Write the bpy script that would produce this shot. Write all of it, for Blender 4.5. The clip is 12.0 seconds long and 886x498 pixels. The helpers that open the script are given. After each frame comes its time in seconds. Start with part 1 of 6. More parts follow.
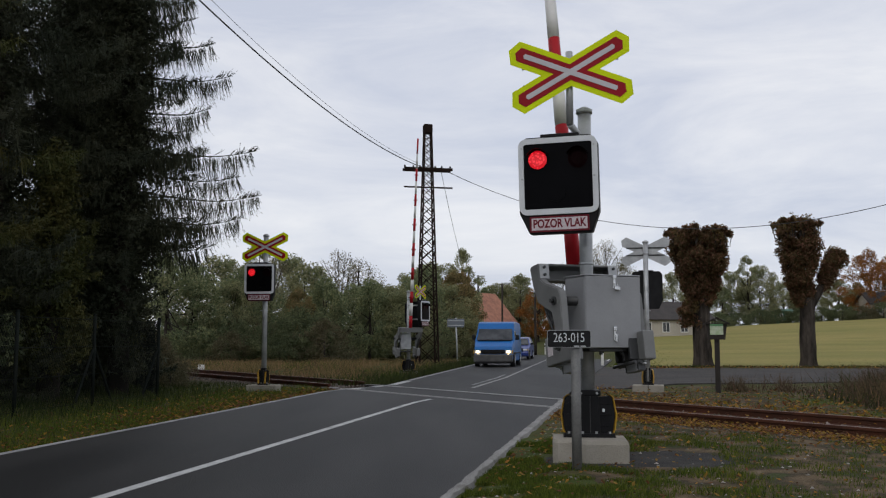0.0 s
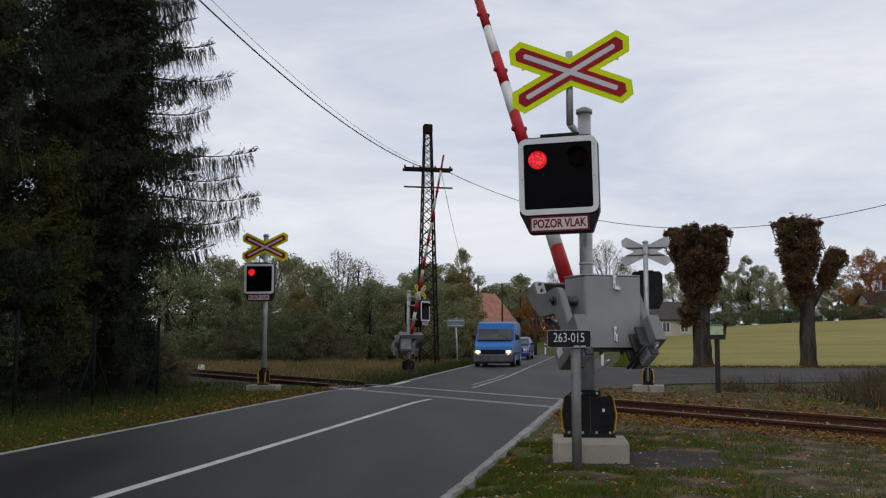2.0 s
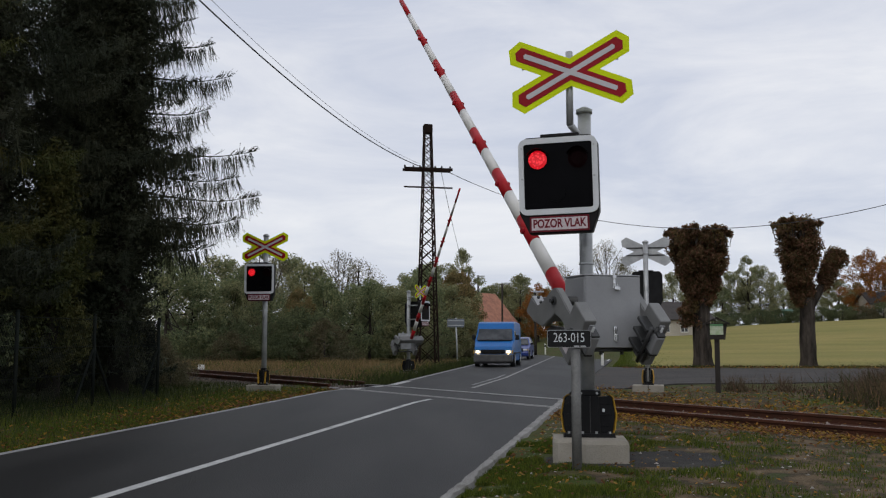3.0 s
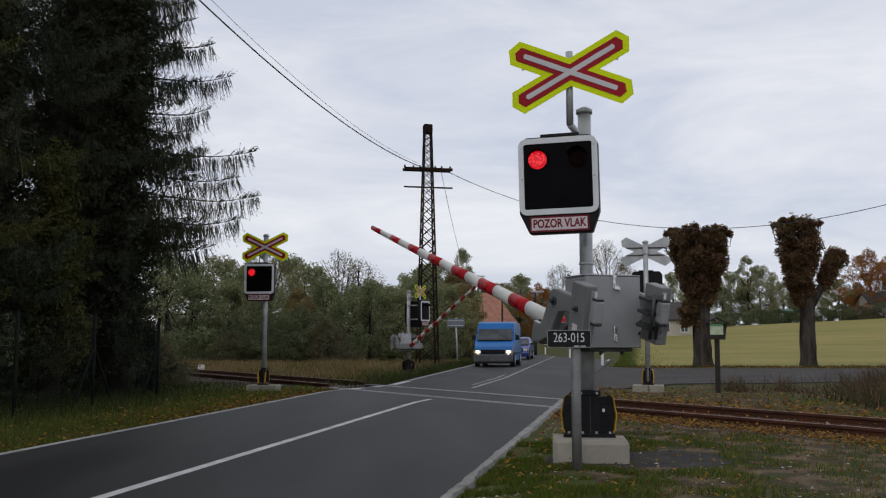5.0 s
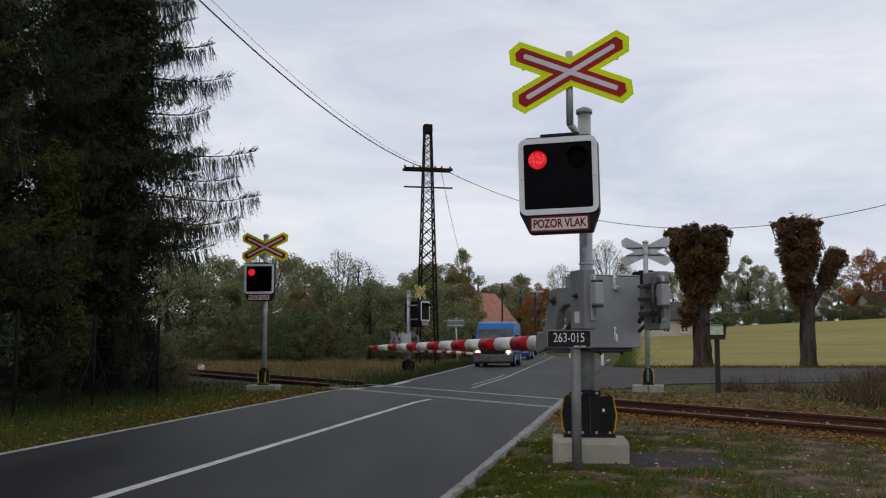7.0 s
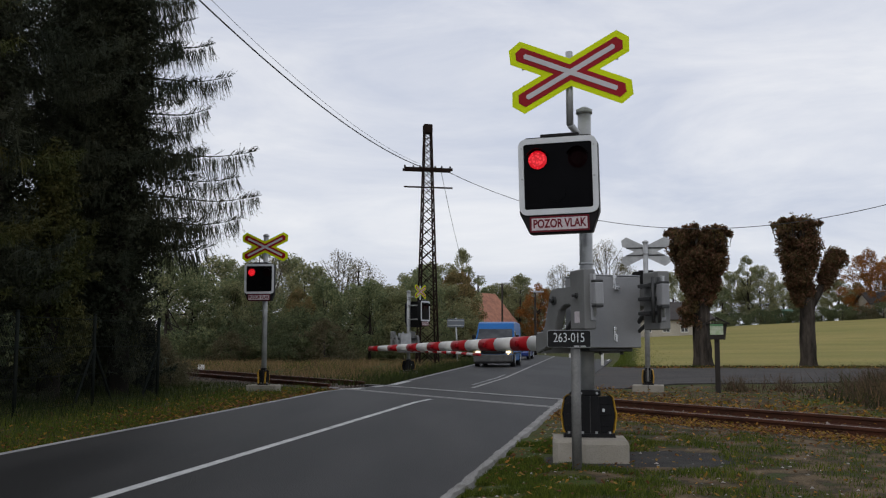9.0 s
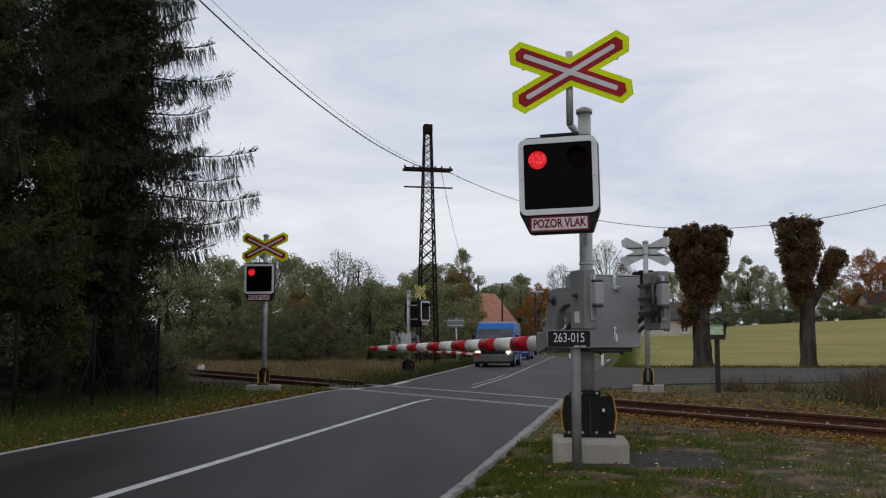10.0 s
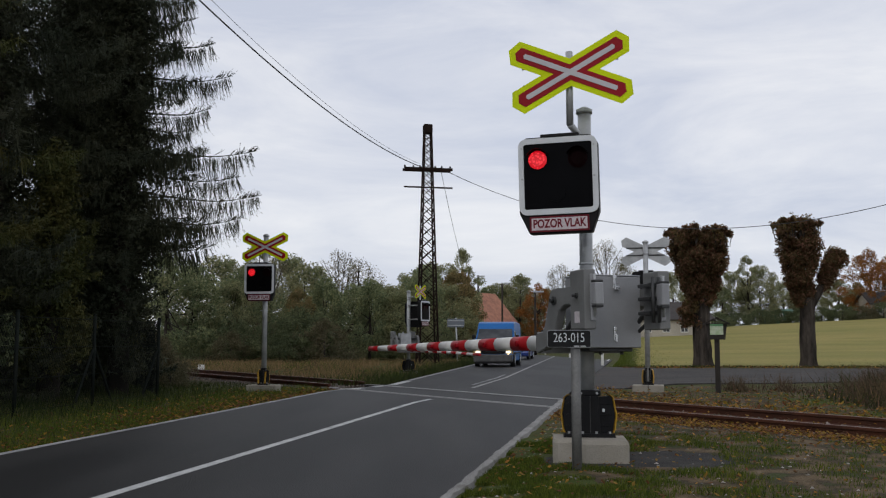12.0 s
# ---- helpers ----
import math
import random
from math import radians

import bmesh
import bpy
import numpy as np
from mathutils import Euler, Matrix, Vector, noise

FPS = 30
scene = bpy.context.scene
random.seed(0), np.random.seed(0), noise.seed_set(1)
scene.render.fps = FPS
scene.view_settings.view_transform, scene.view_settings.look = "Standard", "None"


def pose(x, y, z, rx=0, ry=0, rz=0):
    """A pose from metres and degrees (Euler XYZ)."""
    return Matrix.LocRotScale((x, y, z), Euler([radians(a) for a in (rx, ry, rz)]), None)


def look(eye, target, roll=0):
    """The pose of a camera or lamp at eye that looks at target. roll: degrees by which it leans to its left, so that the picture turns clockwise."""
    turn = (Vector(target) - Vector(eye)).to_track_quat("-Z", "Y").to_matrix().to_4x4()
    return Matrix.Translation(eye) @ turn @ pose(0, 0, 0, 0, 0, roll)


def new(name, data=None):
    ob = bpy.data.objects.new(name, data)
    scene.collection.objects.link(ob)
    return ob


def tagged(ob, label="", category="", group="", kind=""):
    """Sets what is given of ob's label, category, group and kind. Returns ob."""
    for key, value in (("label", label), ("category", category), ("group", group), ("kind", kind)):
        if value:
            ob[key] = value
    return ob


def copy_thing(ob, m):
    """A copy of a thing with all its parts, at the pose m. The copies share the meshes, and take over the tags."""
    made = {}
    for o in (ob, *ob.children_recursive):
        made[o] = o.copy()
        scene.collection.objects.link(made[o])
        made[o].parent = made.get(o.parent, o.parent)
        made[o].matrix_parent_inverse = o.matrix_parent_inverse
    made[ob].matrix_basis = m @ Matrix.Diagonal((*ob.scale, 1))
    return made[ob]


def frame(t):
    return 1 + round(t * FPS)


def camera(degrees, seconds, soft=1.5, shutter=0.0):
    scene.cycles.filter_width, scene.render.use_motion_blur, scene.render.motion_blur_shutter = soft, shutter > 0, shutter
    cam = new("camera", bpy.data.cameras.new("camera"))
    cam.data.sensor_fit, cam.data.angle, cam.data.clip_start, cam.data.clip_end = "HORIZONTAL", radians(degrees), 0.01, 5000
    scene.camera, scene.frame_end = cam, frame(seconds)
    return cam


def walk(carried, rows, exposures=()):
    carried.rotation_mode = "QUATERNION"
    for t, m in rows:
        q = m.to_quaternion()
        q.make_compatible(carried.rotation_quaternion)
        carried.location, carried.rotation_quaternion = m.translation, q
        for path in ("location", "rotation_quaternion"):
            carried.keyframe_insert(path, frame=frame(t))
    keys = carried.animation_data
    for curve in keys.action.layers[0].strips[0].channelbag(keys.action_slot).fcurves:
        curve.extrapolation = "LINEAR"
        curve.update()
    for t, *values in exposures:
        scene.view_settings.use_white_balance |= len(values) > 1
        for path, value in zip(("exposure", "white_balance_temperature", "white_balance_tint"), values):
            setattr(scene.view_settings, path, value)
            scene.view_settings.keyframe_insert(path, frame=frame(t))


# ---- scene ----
# ---- camera ----
cam = camera(49.5, 12.0, soft=1.2)
EYE = look((0, 0, 1.15), (0, 17.0, 2.79))
walk(cam, [(0.0, EYE), (12.0, EYE)])

# ---- world and sun: an overcast autumn afternoon ----
SUN_EL, SUN_AZ = 38, 200
world = bpy.data.worlds.new("sky")
scene.world = world
world.use_nodes = True
wn, wl = world.node_tree.nodes, world.node_tree.links
bg = wn["Background"]
sky = wn.new("ShaderNodeTexSky")
sky.sky_type, sky.sun_disc = "NISHITA", False
sky.sun_elevation, sky.sun_rotation = radians(SUN_EL), radians(SUN_AZ)
sky_dim = wn.new("ShaderNodeVectorMath")
sky_dim.operation = "SCALE"
sky_dim.inputs["Scale"].default_value = 0.07
wl.new(sky.outputs["Color"], sky_dim.inputs[0])
wc = wn.new("ShaderNodeTexCoord")
wm = wn.new("ShaderNodeMapping")
wm.inputs["Scale"].default_value = (1.0, 1.0, 4.2)
wl.new(wc.outputs["Generated"], wm.inputs["Vector"])
cloud = wn.new("ShaderNodeTexNoise")
cloud.inputs["Scale"].default_value, cloud.inputs["Detail"].default_value = 2.9, 10
cloud.inputs["Roughness"].default_value, cloud.inputs["Distortion"].default_value = 0.58, 0.45
wl.new(wm.outputs["Vector"], cloud.inputs["Vector"])
ramp = wn.new("ShaderNodeValToRGB")
ramp.color_ramp.elements[0].position, ramp.color_ramp.elements[0].color = 0.36, (0.635, 0.675, 0.79, 1)
ramp.color_ramp.elements[1].position, ramp.color_ramp.elements[1].color = 0.64, (0.885, 0.895, 0.94, 1)
wl.new(cloud.outputs["Fac"], ramp.inputs["Fac"])
wmix = wn.new("ShaderNodeMixRGB")
wmix.inputs["Fac"].default_value = 0.88
wl.new(sky_dim.outputs["Vector"], wmix.inputs["Color1"])
wl.new(ramp.outputs["Color"], wmix.inputs["Color2"])
wl.new(wmix.outputs["Color"], bg.inputs["Color"])
bg.inputs["Strength"].default_value = 1.0
sun_data = bpy.data.lights.new("sun", "SUN")
sun_data.energy, sun_data.angle, sun_data.color = 0.5, radians(25), (1.0, 0.96, 0.9)
sun = new("sun", sun_data)
sun.matrix_world = look((0, 0, 60), (0 - 40 * math.sin(radians(SUN_AZ)), 0 - 40 * math.cos(radians(SUN_AZ)), 60 - 40 * math.tan(radians(SUN_EL))))
scene.view_settings.exposure = 0.0


# ---- materials ----
def mat(name, c1, c2=None, rough=0.7, metal=0.0, scale=6.0, bump=0.15, fine=60.0, c3=None, spec=0.5, rnd=0.0, island=False, emit=None, power=0.0, stretch=(1, 1, 1), detail=5, lo=0.35, hi=0.65, grain=0.35):
    """Two-scale noise colour, fine relief, optional third colour in patches and per-object variation."""
    m = bpy.data.materials.new(name)
    m.use_nodes = True
    n, l = m.node_tree.nodes, m.node_tree.links
    b = n["Principled BSDF"]
    b.inputs["Roughness"].default_value, b.inputs["Metallic"].default_value = rough, metal
    b.inputs["Specular IOR Level"].default_value = spec
    c2 = c2 or tuple(v * 0.75 for v in c1)
    tc = n.new("ShaderNodeTexCoord")
    mp = n.new("ShaderNodeMapping")
    mp.inputs["Scale"].default_value = stretch
    l.new(tc.outputs["Object"], mp.inputs["Vector"])
    big, small = n.new("ShaderNodeTexNoise"), n.new("ShaderNodeTexNoise")
    for t, s, d in ((big, scale, detail), (small, fine, 3)):
        t.inputs["Scale"].default_value, t.inputs["Detail"].default_value = s, d
        l.new(mp.outputs["Vector"], t.inputs["Vector"])
    r = n.new("ShaderNodeValToRGB")
    r.color_ramp.elements[0].position, r.color_ramp.elements[0].color = lo, (*c1, 1)
    r.color_ramp.elements[1].position, r.color_ramp.elements[1].color = hi, (*c2, 1)
    if c3:
        e = r.color_ramp.elements.new(min(hi + 0.1, 0.98))
        e.color = (*c3, 1)
    l.new(big.outputs["Fac"], r.inputs["Fac"])
    col = r.outputs["Color"]
    fm = n.new("ShaderNodeMixRGB")
    fm.blend_type, fm.inputs["Fac"].default_value = "OVERLAY", grain
    l.new(col, fm.inputs["Color1"])
    l.new(small.outputs["Fac"], fm.inputs["Color2"])
    col = fm.outputs["Color"]
    if rnd:
        src = n.new("ShaderNodeNewGeometry").outputs["Random Per Island"] if island else n.new("ShaderNodeObjectInfo").outputs["Random"]
        mr = n.new("ShaderNodeMapRange")
        mr.inputs["To Min"].default_value, mr.inputs["To Max"].default_value = 1 - rnd, 1 + rnd
        l.new(src, mr.inputs["Value"])
        hs = n.new("ShaderNodeHueSaturation")
        l.new(mr.outputs["Result"], hs.inputs["Value"])
        hm = n.new("ShaderNodeMapRange")
        hm.inputs["To Min"].default_value, hm.inputs["To Max"].default_value = 0.5 + rnd * 0.06, 0.5 - rnd * 0.06
        l.new(src, hm.inputs["Value"])
        l.new(hm.outputs["Result"], hs.inputs["Hue"])
        l.new(col, hs.inputs["Color"])
        col = hs.outputs["Color"]
    l.new(col, b.inputs["Base Color"])
    if bump:
        bp = n.new("ShaderNodeBump")
        bp.inputs["Strength"].default_value, bp.inputs["Distance"].default_value = bump, 0.02
        l.new(small.outputs["Fac"], bp.inputs["Height"])
        l.new(bp.outputs["Normal"], b.inputs["Normal"])
    if emit:
        b.inputs["Emission Color"].default_value = (*emit, 1)
        b.inputs["Emission Strength"].default_value = power
    return m


def leafy(name, c1, c2, c3=None, rnd=0.35, scale=0.6, through_light=0.48):
    """Leaves: varied from one to the next, letting some light through."""
    m = mat(name, c1, c2, rough=0.75, scale=scale, bump=0.0, fine=4.0, c3=c3, rnd=rnd, island=True, spec=0.2)
    if through_light:
        n, l = m.node_tree.nodes, m.node_tree.links
        b, out = n["Principled BSDF"], n["Material Output"]
        t, mix = n.new("ShaderNodeBsdfTranslucent"), n.new("ShaderNodeMixShader")
        l.new(b.inputs["Base Color"].links[0].from_socket, t.inputs["Color"])
        mix.inputs["Fac"].default_value = through_light
        l.new(b.outputs["BSDF"], mix.inputs[1])
        l.new(t.outputs["BSDF"], mix.inputs[2])
        l.new(mix.outputs["Shader"], out.inputs["Surface"])
    return m


ASPHALT = mat("asphalt", (0.0092, 0.0089, 0.0084), (0.0235, 0.0228, 0.0216), spec=0.18, rough=0.62, lo=0.42, hi=0.60, grain=0.9, scale=0.45, bump=0.28, fine=55, detail=8, stretch=(1.6, 0.28, 1.0))
ASPHALT_OLD = mat("asphalt old", (0.046, 0.043, 0.041), (0.062, 0.057, 0.053), c3=(0.066, 0.052, 0.040), spec=0.15, detail=8, lo=0.4, hi=0.58, rough=0.85, scale=0.6, bump=0.35, fine=90)
PAINT_LINE = mat("road paint", (0.50, 0.50, 0.49), (0.36, 0.36, 0.355), rough=0.7, scale=3.0, bump=0.2, fine=60, c3=(0.22, 0.22, 0.215), hi=0.62)
PAINT_EDGE = mat("dull edge paint", (0.34, 0.335, 0.325), (0.22, 0.215, 0.21), rough=0.8, scale=2.5, bump=0.2, fine=50, c3=(0.10, 0.10, 0.095), spec=0.2)
PAINT_WORN = mat("worn road paint", (0.10, 0.10, 0.10), (0.30, 0.30, 0.295), rough=0.75, scale=2.5, bump=0.2, fine=50)
KERB = mat("kerb concrete", (0.27, 0.262, 0.25), (0.20, 0.194, 0.183), rough=0.9, scale=2.0, bump=0.5, fine=70, c3=(0.12, 0.112, 0.095), grain=0.5, detail=10, lo=0.36, hi=0.60)
CONCRETE = mat("concrete", (0.33, 0.305, 0.26), (0.26, 0.24, 0.20), grain=0.15, spec=0.15, rough=0.9, scale=3.0, bump=0.35, fine=70, c3=(0.22, 0.20, 0.17))
GALV = mat("galvanised steel", (0.45, 0.46, 0.465), (0.34, 0.35, 0.355), rough=0.42, metal=0.35, scale=7, bump=0.05, fine=50, grain=0.08)
LEVER_GREY = mat("lever grey paint", (0.175, 0.177, 0.174), (0.140, 0.142, 0.140), rough=0.5, scale=4, bump=0.05, fine=60, grain=0.1)
GREY_PAINT = mat("grey enamel", (0.275, 0.28, 0.29), (0.235, 0.24, 0.25), rough=0.34, scale=3.0, bump=0.03, fine=80, c3=(0.20, 0.205, 0.21), grain=0.08)
DARK_STEEL = mat("dark lever steel", (0.045, 0.046, 0.046), (0.032, 0.033, 0.034), rough=0.45, scale=4, bump=0.08, fine=60, metal=0.2, grain=0.08)
BLACK_PLASTIC = mat("black plastic", (0.010, 0.010, 0.011), (0.016, 0.016, 0.017), spec=0.12, rough=0.5, scale=5, bump=0.04, grain=0.08)
TRIM_BLACK = mat("worn black plastic edge", (0.035, 0.035, 0.036), (0.022, 0.022, 0.023), rough=0.45, scale=5, bump=0.04, grain=0.1)
BLACK_GLASS = mat("dark screen", (0.002, 0.002, 0.0025), (0.003, 0.003, 0.004), spec=0.04, rough=0.3, scale=3, bump=0.0)
WHITE_RIM = mat("white rim", (0.62, 0.64, 0.66), (0.54, 0.56, 0.58), rough=0.5, scale=3, bump=0.03, fine=40, grain=0.08)
WHITE_PAINT = mat("white paint", (0.68, 0.67, 0.64), (0.62, 0.61, 0.58), rough=0.45, scale=3, bump=0.03, fine=30, c3=(0.54, 0.53, 0.50), grain=0.08)
RED_PAINT = mat("red reflective", (0.40, 0.010, 0.016), (0.33, 0.008, 0.012), spec=0.2, rough=0.45, scale=3, bump=0.03, fine=30, grain=0.08)
SIGN_RED = mat("sign red", (0.30, 0.006, 0.014), (0.26, 0.005, 0.011), spec=0.15, rough=0.5, scale=3, bump=0.02, grain=0.08)
SIGN_GREY = mat("sign white sheeting", (0.52, 0.50, 0.52), (0.46, 0.45, 0.47), rough=0.45, scale=3, bump=0.02, grain=0.08)
PLATE_RED = mat("maroon lettering", (0.15, 0.008, 0.018), (0.13, 0.007, 0.015), spec=0.15, rough=0.5, scale=3, bump=0.02, grain=0.08)
BRIGHT_STEEL = mat("bright padlock steel", (0.70, 0.71, 0.72), (0.6, 0.61, 0.62), rough=0.25, metal=0.9, scale=5, bump=0.0, grain=0.05)
FLUO = mat("fluorescent yellow", (0.62, 0.74, 0.006), (0.57, 0.69, 0.005), spec=0.1, rough=0.55, scale=2, bump=0.02, grain=0.08)
YELLOW = mat("yellow warning paint", (0.46, 0.26, 0.012), (0.34, 0.19, 0.010), rough=0.6, scale=4, bump=0.05)
RUST = mat("rusty rail steel", (0.095, 0.036, 0.020), (0.056, 0.024, 0.015), spec=0.2, rough=0.8, scale=2, bump=0.3, fine=60, c3=(0.10, 0.05, 0.03))
RAIL_TOP = mat("rail head", (0.15, 0.085, 0.06), (0.10, 0.055, 0.038), rough=0.45, metal=0.4, scale=2, bump=0.05)
RAIL_ROAD = mat("worn rail head in the road", (0.24, 0.225, 0.21), (0.17, 0.155, 0.145), rough=0.4, metal=0.5, scale=2, bump=0.05)
SLEEPER = mat("sleeper wood", (0.050, 0.038, 0.028), (0.030, 0.024, 0.019), rough=0.9, scale=3, bump=0.5, fine=30, stretch=(1, 6, 1))
LATTICE = mat("rusted lattice", (0.028, 0.017, 0.013), (0.017, 0.012, 0.010), spec=0.05, rough=0.9, scale=1.5, bump=0.2)
BALLAST = mat("ballast stone", (0.20, 0.175, 0.15), (0.11, 0.093, 0.078), spec=0.1, rough=0.95, scale=1.5, bump=0.3, fine=30, rnd=0.5, island=True)
LAMP_OFF = mat("unlit red lens", (0.007, 0.001, 0.002), (0.004, 0.001, 0.001), spec=0.03, rough=0.5, scale=40, bump=0.3, fine=150)
WIRE = mat("wire", (0.05, 0.05, 0.055), rough=0.6, bump=0)
PLATE_WHITE = mat("label white", (0.62, 0.57, 0.58), (0.55, 0.50, 0.52), rough=0.5, scale=6, bump=0.02)


def lit_lens():
    m = bpy.data.materials.new("lit red lens")
    m.use_nodes = True
    n, l = m.node_tree.nodes, m.node_tree.links
    b = n["Principled BSDF"]
    b.inputs["Base Color"].default_value = (0.3, 0.005, 0.008, 1)
    v = n.new("ShaderNodeTexVoronoi")
    v.inputs["Scale"].default_value = 38
    tc = n.new("ShaderNodeTexCoord")
    l.new(tc.outputs["Object"], v.inputs["Vector"])
    r = n.new("ShaderNodeValToRGB")
    r.color_ramp.elements[0].position, r.color_ramp.elements[0].color = 0.12, (1.0, 0.040, 0.055, 1)
    r.color_ramp.elements[1].position, r.color_ramp.elements[1].color = 0.50, (0.40, 0.002, 0.008, 1)
    l.new(v.outputs["Distance"], r.inputs["Fac"])
    l.new(r.outputs["Color"], b.inputs["Emission Color"])
    b.inputs["Emission Strength"].default_value = 1.15
    return m


LAMP_ON = lit_lens()


# ---- mesh helpers ----
def part(name, bm, material, parent=None, label="", smooth=False, at=None):
    me = bpy.data.meshes.new(name)
    bm.normal_update()
    bm.to_mesh(me)
    bm.free()
    for m in material if isinstance(material, (list, tuple)) else (material,):
        me.materials.append(m)
    if smooth:
        me.polygons.foreach_set("use_smooth", [True] * len(me.polygons))
    ob = new(name, me)
    if parent:
        ob.parent = parent
    if at is not None:
        ob.matrix_basis = at
    if label:
        ob["label"] = label
    return ob


def thing(name, m, label, category, group=""):
    ob = new(name)
    ob.empty_display_size = 0.1
    ob.matrix_basis = m
    return tagged(ob, label, category, group)


def box(bm, size, m=None, bevel=0.0, slot=0):
    """A box of that size centred on m, with bevelled edges."""
    m = m or Matrix()
    r = bmesh.ops.create_cube(bm, size=1.0, matrix=m @ Matrix.Diagonal((*size, 1)))
    faces = {f for v in r["verts"] for f in v.link_faces}
    if bevel:
        edges = list({e for v in r["verts"] for e in v.link_edges})
        out = bmesh.ops.bevel(bm, geom=edges, offset=bevel, segments=2, affect="EDGES", profile=0.5)
        faces = {f for f in faces if f.is_valid} | set(out["faces"])
    for f in faces:
        f.material_index = slot
    return bm


def rod(bm, a, b, r0, r1=None, seg=10, slot=0, caps=True):
    a, b = Vector(a), Vector(b)
    d = b - a
    m = Matrix.Translation((a + b) / 2) @ d.to_track_quat("Z", "Y").to_matrix().to_4x4()
    r = bmesh.ops.create_cone(bm, cap_ends=caps, segments=seg, radius1=r0, radius2=r0 if r1 is None else r1, depth=d.length, matrix=m)
    for f in {f for v in r["verts"] for f in v.link_faces}:
        f.material_index = slot
        f.smooth = len(f.verts) == 4 and seg > 6
    return bm


def prism(bm, outline, depth, m=None, slot=0):
    """An outline in x and z, extruded along y by depth (from y = 0 back to +depth)."""
    m = m or Matrix()
    front = [bm.verts.new(m @ Vector((x, 0, z))) for x, z in outline]
    back = [bm.verts.new(m @ Vector((x, depth, z))) for x, z in outline]
    faces = [bm.faces.new(front), bm.faces.new(back[::-1])]
    k = len(outline)
    for i in range(k):
        faces.append(bm.faces.new((front[i], back[i], back[(i + 1) % k], front[(i + 1) % k])))
    for f in faces:
        f.material_index = slot
    bmesh.ops.recalc_face_normals(bm, faces=faces)
    return bm


def rounded(w, h, r, n=4, cx=0.0, cz=0.0):
    pts = []
    for sx, sz, a0 in ((1, -1, -90), (1, 1, 0), (-1, 1, 90), (-1, -1, 180)):
        for i in range(n + 1):
            a = radians(a0 + 90 * i / n)
            pts.append((cx + sx * (w / 2 - r) + r * math.cos(a), cz + sz * (h / 2 - r) + r * math.sin(a)))
    return pts


def words(name, body, size, m, material, parent, bold=0.0):
    """Writing as flat mesh letters, reading along x, facing -y."""
    cu = bpy.data.curves.new(name, "FONT")
    cu.body, cu.size, cu.extrude, cu.align_x, cu.align_y = body, size, 0.001, "CENTER", "CENTER"
    cu.offset = size * bold
    tmp = bpy.data.objects.new(name, cu)
    scene.collection.objects.link(tmp)
    dg = bpy.context.evaluated_depsgraph_get()
    dg.update()
    me = bpy.data.meshes.new_from_object(tmp.evaluated_get(dg))
    bpy.data.objects.remove(tmp)
    me.materials.clear()
    me.materials.append(material)
    ob = new(name, me)
    ob.parent = parent
    ob.matrix_basis = m @ pose(0, 0, 0, 90, 0, 0)
    return ob


def stuff(name, verts, faces, material, label, category, slots=None):
    me = bpy.data.meshes.new(name)
    me.from_pydata(verts, [], faces)
    for m in material if isinstance(material, (list, tuple)) else (material,):
        me.materials.append(m)
    if slots is not None:
        me.polygons.foreach_set("material_index", slots)
    return tagged(new(name, me), label, category, kind="stuff")


# ---- lie of the land ----
def smooth(a, b, x):
    """An easy step from 0 at a to 1 at b."""
    t = min(1.0, max(0.0, (x - a) / (b - a)))
    return t * t * (3 - 2 * t)


def road_left(y):
    """Left edge of the asphalt: it narrows over the crossing."""
    if y < 22:
        return -6.07 + 0.145 * y
    return -2.88 + 0.10 * (y - 22) + 1.0 * smooth(22, 26.5, y) + 0.030 * max(0.0, y - 26.5) + 0.0002 * max(0.0, y - 70) ** 2


def road_mid(y):
    return -3.83 + 0.178 * y if y < 22 else 0.09 + 0.168 * (y - 22) + 0.00012 * max(0, y - 60) ** 2


def far_line(y):
    """The solid centre line beyond the crossing, which bends to the left a little."""
    return 0.72 + 0.186 * (y - 24.2) if y < 31.0 else 1.985 + 0.150 * (y - 31.0)


def road_right(y):
    return -1.41 + 0.1945 * y if y < 22 else 2.87 + 0.200 * (y - 22)


def track_x(y, side):
    """The railway: side -1 is the near rail, +1 the far one, 0 the middle."""
    return 1.10 - 0.655 * (y - 19.9) + side * 0.90


def land(x, y):
    z = -0.05 + 0.03 * noise.noise((x * 0.25, y * 0.25, 0.3)) + 0.012 * noise.noise((x * 1.3, y * 1.3, 4.0))
    if road_left(y) - 0.5 < x < road_right(y) + (0.10 if y < 15 else 0.4) and y < 160:
        z = -0.06
    else:
        # the verge on the near side lies a hand above the road; the track bed is a little lower
        d = x - road_right(y)
        if 0 < d < 12 and y < 17:
            z += (0.035 + 0.07 * smooth(0.3, 0.9, d)) * smooth(17, 12, y) * smooth(1.6, 3.0, track_x(y, 0) - x)
    if y > 46 and x > 7:
        z += smooth(48, 150, y) * (1.3 + 0.052 * min(x, 140)) * smooth(7, 14, x)
    return z


def axis(lo, hi, step, far):
    vals = list(np.arange(lo, hi + step / 2, step))
    s, v = step, hi
    while v < far:
        s *= 1.16
        v += s
        vals.append(v)
    s, v, low = step, lo, []
    while v > -far:
        s *= 1.25
        v -= s
        low.append(v)
    return low[::-1] + vals


